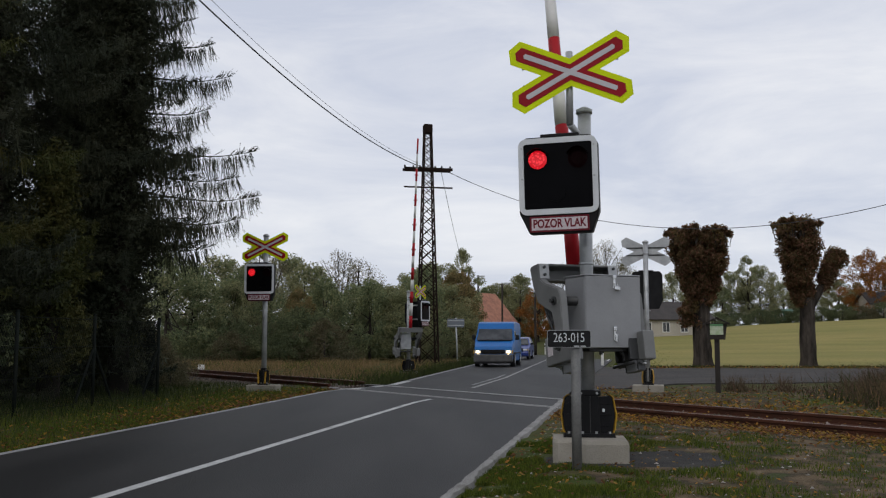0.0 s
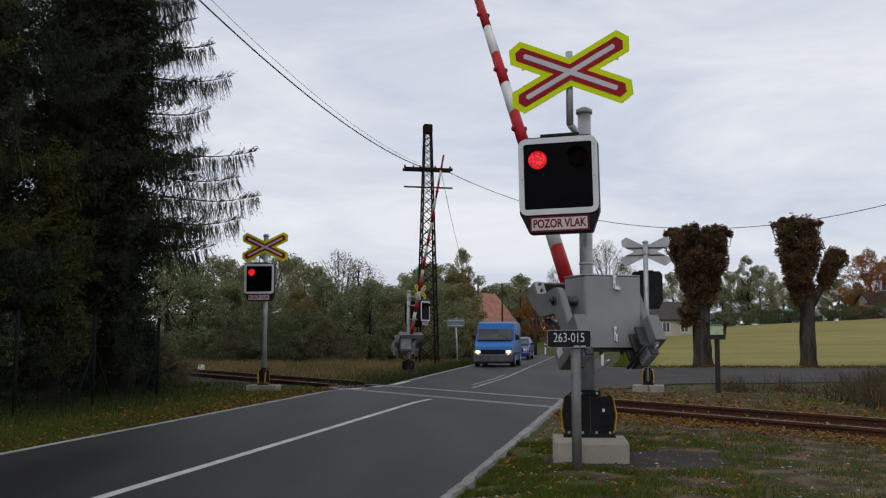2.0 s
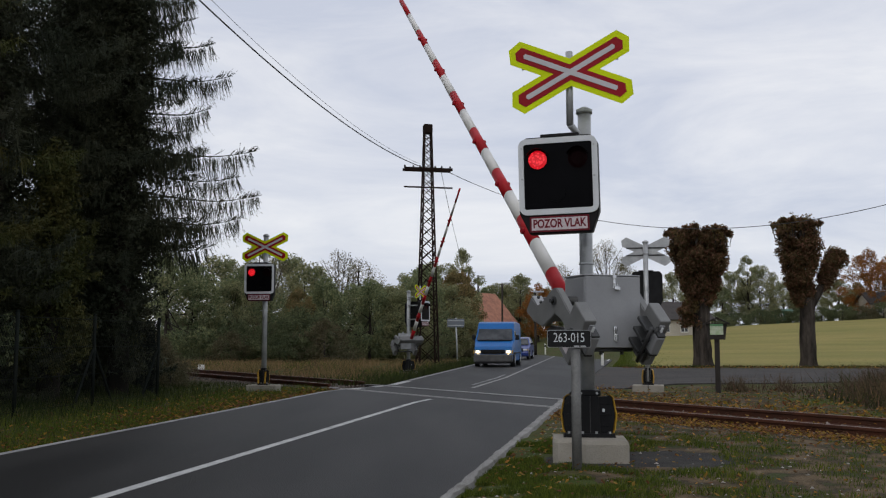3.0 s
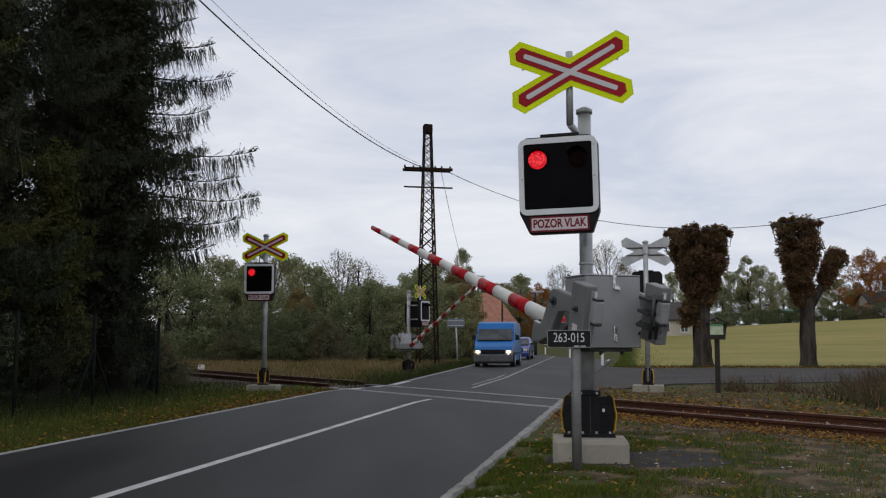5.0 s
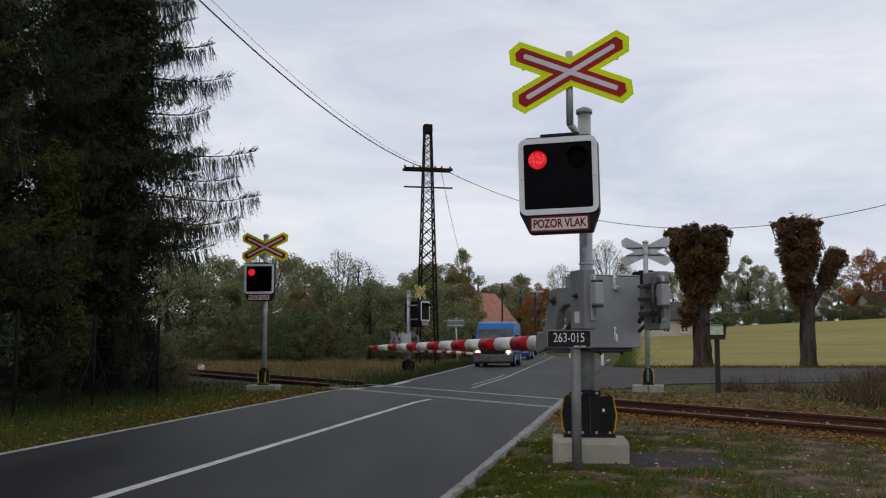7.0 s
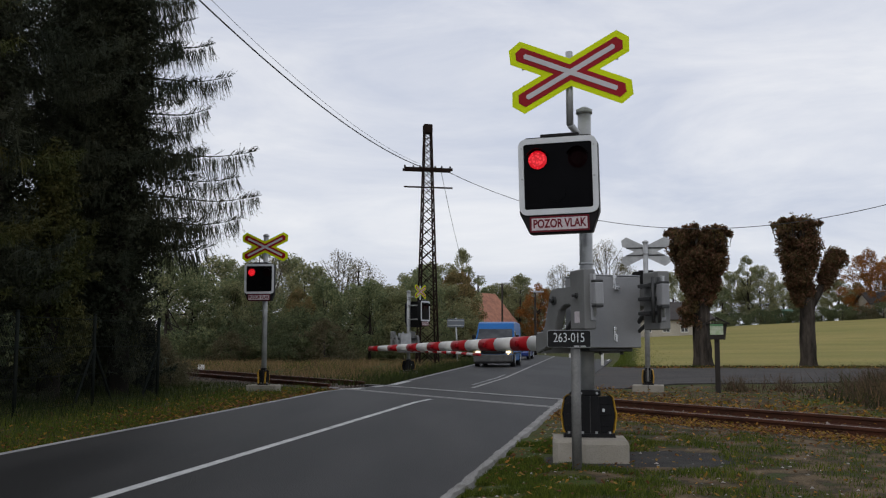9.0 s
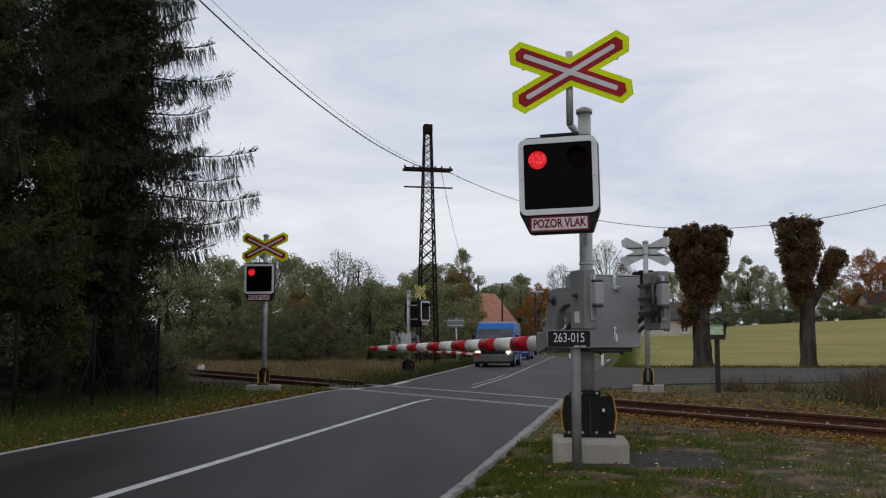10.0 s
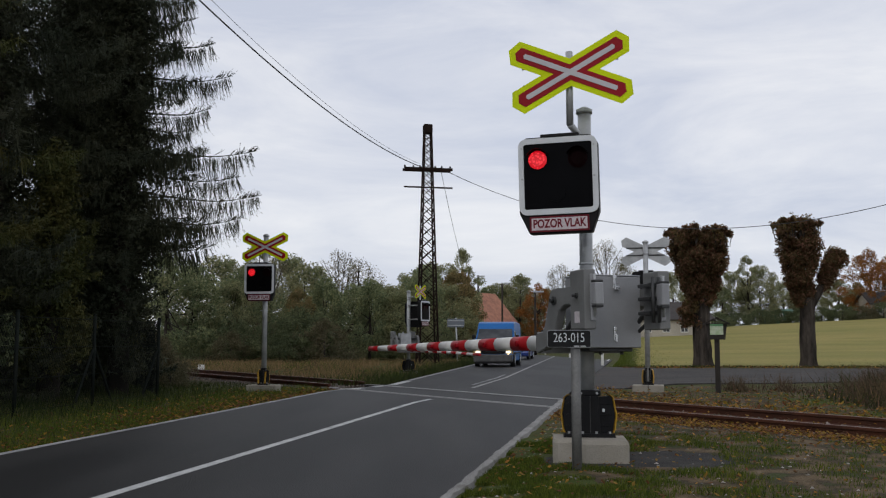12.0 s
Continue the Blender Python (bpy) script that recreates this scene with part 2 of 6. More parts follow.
# ---- ground ----
GRASS_GROUND = mat("verge soil and short grass", (0.050, 0.070, 0.015), (0.066, 0.060, 0.024), spec=0.1, rough=0.95, grain=0.6, detail=9, scale=1.4, bump=0.9, fine=30, c3=(0.085, 0.066, 0.036), lo=0.36, hi=0.58)
TRACK_BED = mat("dark track bed", (0.050, 0.038, 0.028), (0.030, 0.023, 0.018), spec=0.05, rough=0.95, scale=2.2, bump=0.8, fine=40, c3=(0.075, 0.055, 0.035), hi=0.6)
GRIT = mat("dark grit round the foundation", (0.036, 0.035, 0.034), (0.055, 0.052, 0.048), spec=0.1, rough=0.95, scale=3, bump=0.8, fine=60)
DIRT = mat("trodden earth", (0.130, 0.096, 0.058), (0.056, 0.043, 0.027), spec=0.1, rough=0.95, lo=0.40, grain=0.8, detail=11, scale=3.1, bump=1.0, fine=38, c3=(0.046, 0.058, 0.019), hi=0.54)
FIELD = mat("mown field", (0.185, 0.174, 0.052), (0.262, 0.218, 0.074), spec=0.1, rough=0.95, scale=0.10, bump=0.6, fine=6, c3=(0.18, 0.174, 0.050), stretch=(0.6, 1.5, 1), detail=8)


def ground():
    xs, ys = axis(-14, 20, 0.2, 2500), axis(2, 48, 0.2, 2500)
    verts = [(x, y, land(x, y)) for y in ys for x in xs]
    k = len(xs)
    faces, slots = [], []
    for j in range(len(ys) - 1):
        for i in range(k - 1):
            faces.append((j * k + i, j * k + i + 1, (j + 1) * k + i + 1, (j + 1) * k + i))
            x, y = (xs[i] + xs[i + 1]) / 2, (ys[j] + ys[j + 1]) / 2
            w = noise.noise((x * 0.6, y * 0.6, 2)) * 0.7
            s = 0
            if y > 44.5 + w and x > road_right(y) + 1.5 and (y < 220):
                s = 2
            elif ((x - 1.75 - w * 0.3) / 1.1) ** 2 + ((y - 9.15 + w * 0.3) / 0.55) ** 2 < 1:
                s = 4
            elif abs(x - track_x(y, 0)) < 1.5 + w * 0.3:
                s = 3
            elif road_right(y) + 1.1 + w * 1.6 < x and 4.0 < y < 24 + w and track_x(y, 0) - 9.5 + w < x < track_x(y, 0) + 2.6 + w:
                s = 1
            elif 12 < y < 26.5 and track_x(y, 0) < x < 16 and w > -0.12:
                s = 1
            elif abs(x - track_x(y, 0)) < 2.1 + w * 0.4:
                s = 1
            slots.append(s)
    me = bpy.data.meshes.new("ground")
    me.from_pydata(verts, [], faces)
    for m in (GRASS_GROUND, DIRT, FIELD, TRACK_BED, GRIT):
        me.materials.append(m)
    me.polygons.foreach_set("material_index", slots)
    me.polygons.foreach_set("use_smooth", [True] * len(faces))
    return tagged(new("ground", me), "grassy verge, bare earth and a pale mown field", "ground", kind="structure")


def ribbon(name, lefts, rights, z, material, label, category, thick=0.0, kind="structure"):
    verts, faces = [], []
    for (xa, ya), (xb, yb) in zip(lefts, rights):
        verts += [(xa, ya, z), (xb, yb, z), (xa, ya, z - thick - 0.05), (xb, yb, z - thick - 0.05)]
    for i in range(len(lefts) - 1):
        a, b = 4 * i, 4 * i + 4
        faces += [(a, a + 1, b + 1, b), (a, b, b + 2, a + 2), (a + 1, a + 3, b + 3, b + 1)]
    me = bpy.data.meshes.new(name)
    me.from_pydata(verts, [], faces)
    me.materials.append(material)
    return tagged(new(name, me), label, category, kind=kind)


def roads():
    ys = list(np.arange(-12, 60, 1.0)) + list(np.arange(60, 300, 6.0))
    ribbon("road", [(road_left(y), y) for y in ys], [(road_right(y), y) for y in ys], 0.0, ASPHALT, "dark grey asphalt country road crossing the railway", "road")
    # painted edge and centre lines, a few millimetres proud
    near = list(np.arange(-4, 24.1, 0.5))
    ribbon("edge_line", [(road_left(y) + 0.02, y) for y in near], [(road_left(y) + 0.12, y) for y in near], 0.004, PAINT_EDGE, "white painted edge line on asphalt", "road marking")
    for a, b in ((23.6, 24.2), (24.7, 25.3), (26.0, 28.3)):
        dash = list(np.linspace(a, b, 6))
        ribbon("edge_line", [(road_left(y) + 0.06, y) for y in dash], [(road_left(y) + 0.26, y) for y in dash], 0.005, PAINT_LINE, "short bright edge marking at the crossing", "road marking")
    far = list(np.arange(28.6, 120, 1.5))
    ribbon("edge_line", [(road_left(y) + 0.04, y) for y in far], [(road_left(y) + 0.17, y) for y in far], 0.004, PAINT_EDGE, "white painted edge line beyond the railway", "road marking")
    far = list(np.arange(58, 130, 2.0))
    ribbon("edge_line", [(road_right(y) - 0.3, y) for y in far], [(road_right(y) - 0.17, y) for y in far], 0.004, PAINT_LINE, "white painted edge line beyond the railway", "road marking")
    mid = list(np.arange(-4, 19.9, 0.5))
    bend = lambda y: 0.12 * smooth(17.8, 19.8, y) ** 2
    ribbon("centre_line", [(road_mid(y) - 0.052 + bend(y), y) for y in mid], [(road_mid(y) + 0.052 + bend(y), y) for y in mid], 0.004, PAINT_LINE, "solid white centre line before the crossing", "road marking")
    mid = list(np.arange(24.2, 120, 1.2))
    ribbon("centre_line", [(far_line(y) - 0.045, y) for y in mid], [(far_line(y) + 0.055, y) for y in mid], 0.004, PAINT_EDGE, "solid white centre line beyond the crossing", "road marking")
    mid = list(np.arange(26.0, 35, 1.0))
    ribbon("centre_line", [(far_line(y) - 0.30, y) for y in mid], [(far_line(y) - 0.22, y) for y in mid], 0.004, PAINT_WORN, "old worn centre line beyond the crossing", "road marking")
    # side road that leaves past the crossing towards the pollarded trees
    xs = list(np.arange(3.5, 60, 1.0))
    wob = lambda x: 0.5 * math.sin(x * 0.2)
    ribbon("side_road", [(x, 42.6 + wob(x) + 3.5 * (1 - smooth(5, 11, x))) for x in xs], [(x, 27.0 + wob(x) + 2.5 * smooth(8, 16, x) - 3.2 * (1 - smooth(4, 7, x))) for x in xs], -0.020, ASPHALT_OLD, "grey asphalt side road joining beside the crossing", "road")


def kerb_edge():
    """Broken pale concrete strip along the road's edge on the camera's side: ragged on both sides."""
    rng = random.Random(8)
    verts, faces, n = [], [], 0
    for y in np.arange(-4.0, 19.4, 0.07):
        y = float(y)
        wide = 0.065 + 0.03 * noise.noise((y * 0.7, 0, 3)) + 0.03 * smooth(8, 14, y)
        a = road_right(y) - 0.03 + 0.022 * noise.noise((y * 2.3, 4, 0)) + rng.uniform(-0.008, 0.008)
        b = road_right(y) + wide + 0.035 * noise.noise((y * 1.3, 9, 0)) + 0.02 * noise.noise((y * 5, 9, 3)) + rng.uniform(-0.006, 0.006)
        h = 0.004 + 0.003 * noise.noise((y * 3.1, 2, 7))
        verts += [(a, y, -0.03), (a + 0.012, y, h), (a * 0.5 + b * 0.5, y, h + 0.002), (b - 0.015, y, h - 0.004), (b + 0.02, y, -0.09)]
        if n:
            q = 5 * n
            faces += [(q - 5 + k, q + k, q + k + 1, q - 4 + k) for k in range(4)]
        n += 1
    me = bpy.data.meshes.new("kerb")
    me.from_pydata(verts, [], [f[::-1] for f in faces])
    me.materials.append(KERB)
    tagged(new("kerb", me), "pale broken concrete strip beside the asphalt", "kerb", kind="structure")


# ---- railway ----
def railway():
    u = Vector((-0.655, 1.0, 0)).normalized()
    yaw = math.degrees(math.atan2(u.y, u.x)) - 90
    profile = [(-0.068, 0.0), (0.068, 0.0), (0.068, 0.014), (0.012, 0.03), (0.012, 0.10), (0.035, 0.112), (0.035, 0.145), (0.028, 0.15), (-0.028, 0.15), (-0.035, 0.145), (-0.035, 0.112), (-0.012, 0.10), (-0.012, 0.03), (-0.068, 0.014)]

    def rail(y0, y1, side, z, nm="rail"):
        a, b = Vector((track_x(y0, side), y0, z)), Vector((track_x(y1, side), y1, z))
        length = (b - a).length
        bm = bmesh.new()
        prism(bm, profile, length)
        for f in bm.faces:
            if f.normal.z > 0.9 and f.calc_center_median().z > 0.12:
                f.material_index = 1
        ob = part(nm, bm, (RUST, RAIL_TOP), at=pose(a.x, a.y, a.z, 0, 0, yaw))
        return tagged(ob, "rusty brown steel rail with a worn head", "rail", "rails of the track")

    for side in (-1, 1):
        rail(-14, (16.6 if side < 0 else 19.0), side, -0.065)
        rail((24.6 if side < 0 else 26.2), 95, side, -0.065)
        # rail heads let into the asphalt, with the flangeway beside
        y0, y1 = (16.6, 24.6) if side < 0 else (19.0, 26.2)
        for off, w, m, nm in ((0.0, 0.07, RAIL_ROAD, "rail_head"), (0.10 if side < 0 else -0.10, 0.05, BLACK_PLASTIC, "flangeway"), (-0.16 * side * -1, 0.09, PAINT_EDGE, "worn_seam")):
            ribbon(nm, [(track_x(y, side) + off - w / 2 * 1.2, y) for y in (y0, y1)], [(track_x(y, side) + off + w / 2 * 1.2, y) for y in (y0, y1)], 0.006 if nm != "flangeway" else 0.004, m, "steel rail running flush in the asphalt" if nm == "rail_head" else "seam along the rail in the asphalt", "crossing rail")
    bm = bmesh.new()
    box(bm, (2.45, 0.24, 0.14), bevel=0.015)
    first = part("sleeper", bm, SLEEPER, at=pose(track_x(-12, 0), -12, -0.125, 0, 0, yaw))
    tagged(first, "dark weathered wooden railway sleeper", "sleeper", "sleepers of the track")
    s = -12.0
    while s < 80:
        s += 0.52
        x = track_x(s, 0)
        if road_left(s) - 1.0 < x < road_right(s) + 1.0 and 14 < s < 28:
            continue
        copy_thing(first, pose(x, s, -0.125 + random.uniform(-0.01, 0.01), 0, 0, yaw + random.uniform(-1.5, 1.5)))
    # ballast
    rng = np.random.default_rng(5)
    verts, faces = [], []
    for i in range(15000):
        y = float(rng.uniform(5, 32)) if i % 5 else float(rng.uniform(26, 60))
        wide = i % 3 == 0
        x = track_x(y, 0) + (float(rng.normal(-2.1, 0.6)) if wide else float(rng.normal(-0.55, 0.75)))
        if y > 22 and rng.uniform() < 0.6:
            continue
        if road_left(y) - 0.15 < x < road_right(y) + 0.35 or (x < road_right(y) + 0.4 and y < 24 and x > road_left(y)):
            continue
        r = float(rng.uniform(0.008, 0.024)) if wide else float(rng.uniform(0.012, 0.036))
        z = land(x, y) + r * 0.3
        b = len(verts)
        for dx, dy, dz in ((1, 0, 0), (0, 1, 0), (-1, 0, 0), (0, -1, 0), (0, 0, 0.8), (0, 0, -0.8)):
            j = rng.uniform(0.6, 1.3)
            verts.append((x + dx * r * j + float(rng.uniform(-0.3, 0.3)) * r, y + dy * r * j, z + dz * r * j))
        for q in range(4):
            faces += [(b + q, b + (q + 1) % 4, b + 4), (b + (q + 1) % 4, b + q, b + 5)]
    stuff("ballast", verts, faces, BALLAST, "grey-brown crushed stone ballast between the rails", "gravel")


# ---- signals and barriers ----
def cross_outline(w, h, c):
    """One outline of a flat-topped saltire: half width w, half height h, blade half thickness c."""
    a = math.atan2(h, w)
    length = math.hypot(w, h)
    pts = []
    for k in range(4):
        ang = (a, math.pi - a, math.pi + a, -a)[k]
        dx, dz = math.cos(ang), math.sin(ang)
        nx, nz = -dz, dx
        tip = [(dx * (length - c * 0.55) - nx * c, dz * (length - c * 0.55) - nz * c), (dx * (length + 0.0), dz * (length + 0.0)), (dx * (length - c * 0.55) + nx * c, dz * (length - c * 0.55) + nz * c)]
        # notch between this blade and the next
        ang2 = (math.pi - a, math.pi + a, 2 * math.pi - a, a)[k]
        mid = (ang + ang2) / 2 if k < 3 else 0.0
        half = abs(ang2 - ang) / 2 if k < 3 else a
        d = c / math.sin(half)
        pts += tip + [(math.cos(mid) * d, math.sin(mid) * d)]
    return pts


def saltire(parent, m, back=False):
    bm = bmesh.new()
    prism(bm, cross_outline(0.575, 0.278, 0.122), 0.006, m)
    cr = part("warning_cross", bm, GALV if back else FLUO, parent, "bare metal back of a warning cross" if back else "fluorescent yellow warning cross with red border")
    bm = bmesh.new()
    prism(bm, cross_outline(0.512, 0.248, 0.069), 0.004, m @ pose(0, -0.004, 0))
    part("red_band", bm, SIGN_RED, cr)
    bm = bmesh.new()
    prism(bm, cross_outline(0.435, 0.210, 0.024), 0.004, m @ pose(0, -0.008, 0))
    part("white_stripe", bm, SIGN_GREY, cr)
    bm = bmesh.new()
    for z in (-0.09, 0.09):
        box(bm, (0.92, 0.018, 0.03), m @ pose(0, 0.016, z), 0.004)
    part("bracket", bm, DARK_STEEL if back else GALV, cr)
    return cr


LAMPS = []


def signal_head(parent, m, lit=True):
    """Black warning-light housing with white rim, two lamps and a worded plate; m puts its middle, facing -y."""
    bm = bmesh.new()
    prism(bm, [(-0.37, 0.30), (-0.30, 0.375), (0.30, 0.375), (0.37, 0.30), (0.37, -0.34), (0.30, -0.535), (-0.28, -0.535), (-0.37, -0.34)], 0.13, m @ pose(0, 0.0, 0))
    bmesh.ops.bevel(bm, geom=list(bm.edges), offset=0.012, segments=2, affect="EDGES", profile=0.5)
    head = part("signal_housing", bm, BLACK_PLASTIC, parent, "black plastic warning light housing with hood")
    outer, inner = rounded(0.735, 0.72, 0.075), rounded(0.635, 0.615, 0.02)
    bm = bmesh.new()
    for y, flip in ((-0.018, False), (0.0, True)):
        o = [bm.verts.new(m @ Vector((x, y, z))) for x, z in outer]
        i = [bm.verts.new(m @ Vector((x, y + (0.0 if not flip else 0), z))) for x, z in inner]
        k = len(o)
        for q in range(k):
            bm.faces.new((o[q], o[(q + 1) % k], i[(q + 1) % k], i[q]))
    bm.verts.ensure_lookup_table()
    k = len(outer)
    for q in range(k):
        a, b = q, (q + 1) % k
        bm.faces.new((bm.verts[a], bm.verts[2 * k + a], bm.verts[2 * k + b], bm.verts[b]))
        bm.faces.new((bm.verts[k + a], bm.verts[k + b], bm.verts[3 * k + b], bm.verts[3 * k + a]))
    bmesh.ops.recalc_face_normals(bm, faces=bm.faces)
    part("rim", bm, WHITE_RIM, head, "white reflective rim")
    bm = bmesh.new()
    box(bm, (0.63, 0.004, 0.61), m @ pose(0, -0.004, 0))
    part("screen", bm, BLACK_GLASS, head, "glossy black screen")
    # lamps: round lenses that turn their lit or dark face outwards
    for sx in (-1, 1):
        bm = bmesh.new()
        rings = [[bm.verts.new((r * math.cos(t * math.pi / 10), y, r * math.sin(t * math.pi / 10))) for t in range(20)] for r, y in ((0.06, -0.008), (0.088, 0.0), (0.06, 0.008))]
        for a in range(2):
            for q in range(20):
                f = bm.faces.new((rings[a][q], rings[a][(q + 1) % 20], rings[a + 1][(q + 1) % 20], rings[a + 1][q]))
                f.material_index = a
        bm.faces.new(rings[0]).material_index = 0
        bm.faces.new(rings[2][::-1]).material_index = 1
        bmesh.ops.recalc_face_normals(bm, faces=bm.faces)
        rest = m @ pose(sx * 0.185, -0.022, 0.155)
        lens = part("lamp_lens", bm, (LAMP_ON, LAMP_OFF), head, "round red warning lamp lens", at=rest)
        if lit:
            LAMPS.append((lens, rest, sx))
        else:
            lens.matrix_basis = rest @ pose(0, 0, 0, 0, 0, 180)
        # short visor over the lamp
        bm = bmesh.new()
        for q in range(9):
            a0, a1 = radians(25 + q * 14.4), radians(25 + (q + 1) * 14.4)
            for r0, r1 in ((0.100, 0.106),):
                v = [bm.verts.new(m @ Vector((sx * 0.185 + r * math.cos(a), y, 0.155 + r * math.sin(a)))) for a, r, y in ((a0, r0, -0.006), (a1, r0, -0.006), (a1, r0, -0.085), (a0, r0, -0.085), (a0, r1, -0.006), (a1, r1, -0.006), (a1, r1, -0.085), (a0, r1, -0.085))]
                for f in ((0, 1, 2, 3), (7, 6, 5, 4), (2, 6, 7, 3), (0, 3, 7, 4), (1, 5, 6, 2)):
                    bm.faces.new([v[i] for i in f])
        part("visor", bm, BLACK_GLASS, head)
    bm = bmesh.new()
    rod(bm, m @ Vector((-0.02, -0.004, -0.16)), m @ Vector((-0.02, -0.012, -0.16)), 0.085, seg=20)
    part("lower_lens", bm, BLACK_GLASS, head, "dark unlit lower lens")
    for x, z in ((-0.335, 0.27), (0.335, 0.27), (-0.335, -0.02), (0.335, -0.02)):
        bm = bmesh.new()
        rod(bm, m @ Vector((x, -0.017, z)), m @ Vector((x, -0.024, z)), 0.009, seg=8)
        part("screw", bm, GALV, head)
    bm = bmesh.new()
    prism(bm, rounded(0.55, 0.145, 0.008, 2), 0.006, m @ pose(0.0, -0.007, -0.447))
    plate = part("word_plate", bm, PLATE_RED, head, "white plate with dark red border and lettering")
    bm = bmesh.new()
    prism(bm, rounded(0.515, 0.112, 0.004, 2), 0.004, m @ pose(0.0, -0.010, -0.447))
    part("plate_face", bm, PLATE_WHITE, head)
    words("lettering", "POZOR VLAK", 0.108, m @ pose(0, -0.0125, -0.447) @ Matrix.Diagonal((0.74, 1, 1, 1)), PLATE_RED, head, 0.03)
    bm = bmesh.new()
    box(bm, (0.36, 0.16, 0.03), m @ pose(0.02, 0.08, 0.385), 0.008)
    part("hood_plate", bm, BLACK_PLASTIC, head)
    return head


def mast(parent, x, y, top, z0=0.2, r=0.062):
    bm = bmesh.new()
    rod(bm, (x, y, z0), (x, y, top), r, seg=18)
    rod(bm, (x, y, top - 0.02), (x, y, top + 0.02), r * 1.25, seg=18)
    rod(bm, (x, y, top + 0.02), (x, y, top + 0.045), r * 1.1, r * 0.5, seg=18)
    part("mast", bm, GALV, parent, "galvanised round steel mast")
    for z in (1.9, 2.4, top - 0.28):
        bm = bmesh.new()
        rod(bm, (x, y, z - 0.012), (x, y, z + 0.012), r * 1.12, seg=18)
        rod(bm, (x - r * 1.5, y - r * 1.0, z), (x - r * 0.9, y - r * 1.0, z), 0.011, seg=6)
        part("clamp", bm, GALV, parent)


def shroud(parent, k, w, h, base):
    """Black plastic cover round a mast's foot: a ribbed middle and two wings with yellow edges."""
    bm = bmesh.new()
    prism(bm, [(-w * 0.20, base), (w * 0.20, base), (w * 0.17, base + h * 0.96), (-w * 0.17, base + h * 0.96)], w * 0.42, k @ pose(0, -w * 0.24, 0))
    bmesh.ops.bevel(bm, geom=list(bm.edges), offset=0.012, segments=2, affect="EDGES", profile=0.5)
    sh = part("foot_shroud", bm, BLACK_PLASTIC, parent, "black plastic shroud round the mast foot")
    outline = [(0.10, 0.02), (0.43, 0.04), (0.47, 0.16), (0.505, 0.50), (0.45, 0.88), (0.40, 0.93), (0.10, 0.91)]
    for sx in (-1, 1):
        turn = k @ pose(0, -w * 0.20, 0) @ pose(0, 0, 0, 0, 0, sx * 20)
        bm = bmesh.new()
        prism(bm, [(sx * x * w, base + z * h) for x, z in outline], 0.035, turn)
        bmesh.ops.bevel(bm, geom=list(bm.edges), offset=0.006, segments=2, affect="EDGES", profile=0.5)
        wing = part("shroud_wing", bm, BLACK_PLASTIC, sh)
        bm = bmesh.new()
        edge = [(0.435, 0.05), (0.475, 0.16), (0.51, 0.50), (0.455, 0.885), (0.40, 0.945), (0.40, 0.965), (0.468, 0.90), (0.532, 0.50), (0.497, 0.15), (0.455, 0.05)]
        prism(bm, [(sx * x * w, base + z * h) for x, z in edge], 0.075, turn @ pose(0, -0.012, 0))
        part("yellow_edge", bm, YELLOW, wing, "worn yellow warning edge")
        for z in (0.25, 0.5, 0.75):
            bm = bmesh.new()
            box(bm, (w * 0.26, 0.010, 0.010), turn @ pose(sx * w * 0.29, -0.004, base + z * h), 0.003)
            part("rib", bm, BLACK_PLASTIC, wing)
    bm = bmesh.new()
    box(bm, (w * 0.42, w * 0.46, h * 0.13), k @ pose(0, -0.01, base + h * 1.0), 0.012)
    collar = part("collar", bm, BLACK_PLASTIC, sh)
    for sx in (-1, 1):
        bm = bmesh.new()
        rod(bm, k @ Vector((sx * w * 0.14, -w * 0.23, base + h)), k @ Vector((sx * w * 0.14, -w * 0.26, base + h)), 0.012, seg=8)
        part("collar_bolt", bm, GALV, collar)
    bm = bmesh.new()
    box(bm, (0.008, 0.012, h * 0.86), k @ pose(0.01, -w * 0.245, base + h * 0.5), 0.002)
    part("seam", bm, TRIM_BLACK, sh, "raised seam between the two halves")
    bm = bmesh.new()
    prism(bm, [(-w * 0.46, base), (w * 0.46, base), (w * 0.44, base + 0.035), (-w * 0.44, base + 0.035)], w * 0.56, k @ pose(0, -w * 0.31, 0))
    part("foot_flange", bm, BLACK_PLASTIC, sh)
    bm = bmesh.new()
    box(bm, (0.024, 0.010, 0.028), k @ pose(w * 0.25, -w * 0.305, base + h * 0.62, 0, 12), 0.002)
    part("tag", bm, WHITE_RIM, sh)
    for sx in (-0.36, -0.12, 0.12, 0.36):
        bm = bmesh.new()
        rod(bm, k @ Vector((sx * w, -w * 0.27, base + 0.03)), k @ Vector((sx * w, -w * 0.27, base + 0.055)), 0.012, seg=6)
        part("bolt", bm, GALV, sh)
    return sh


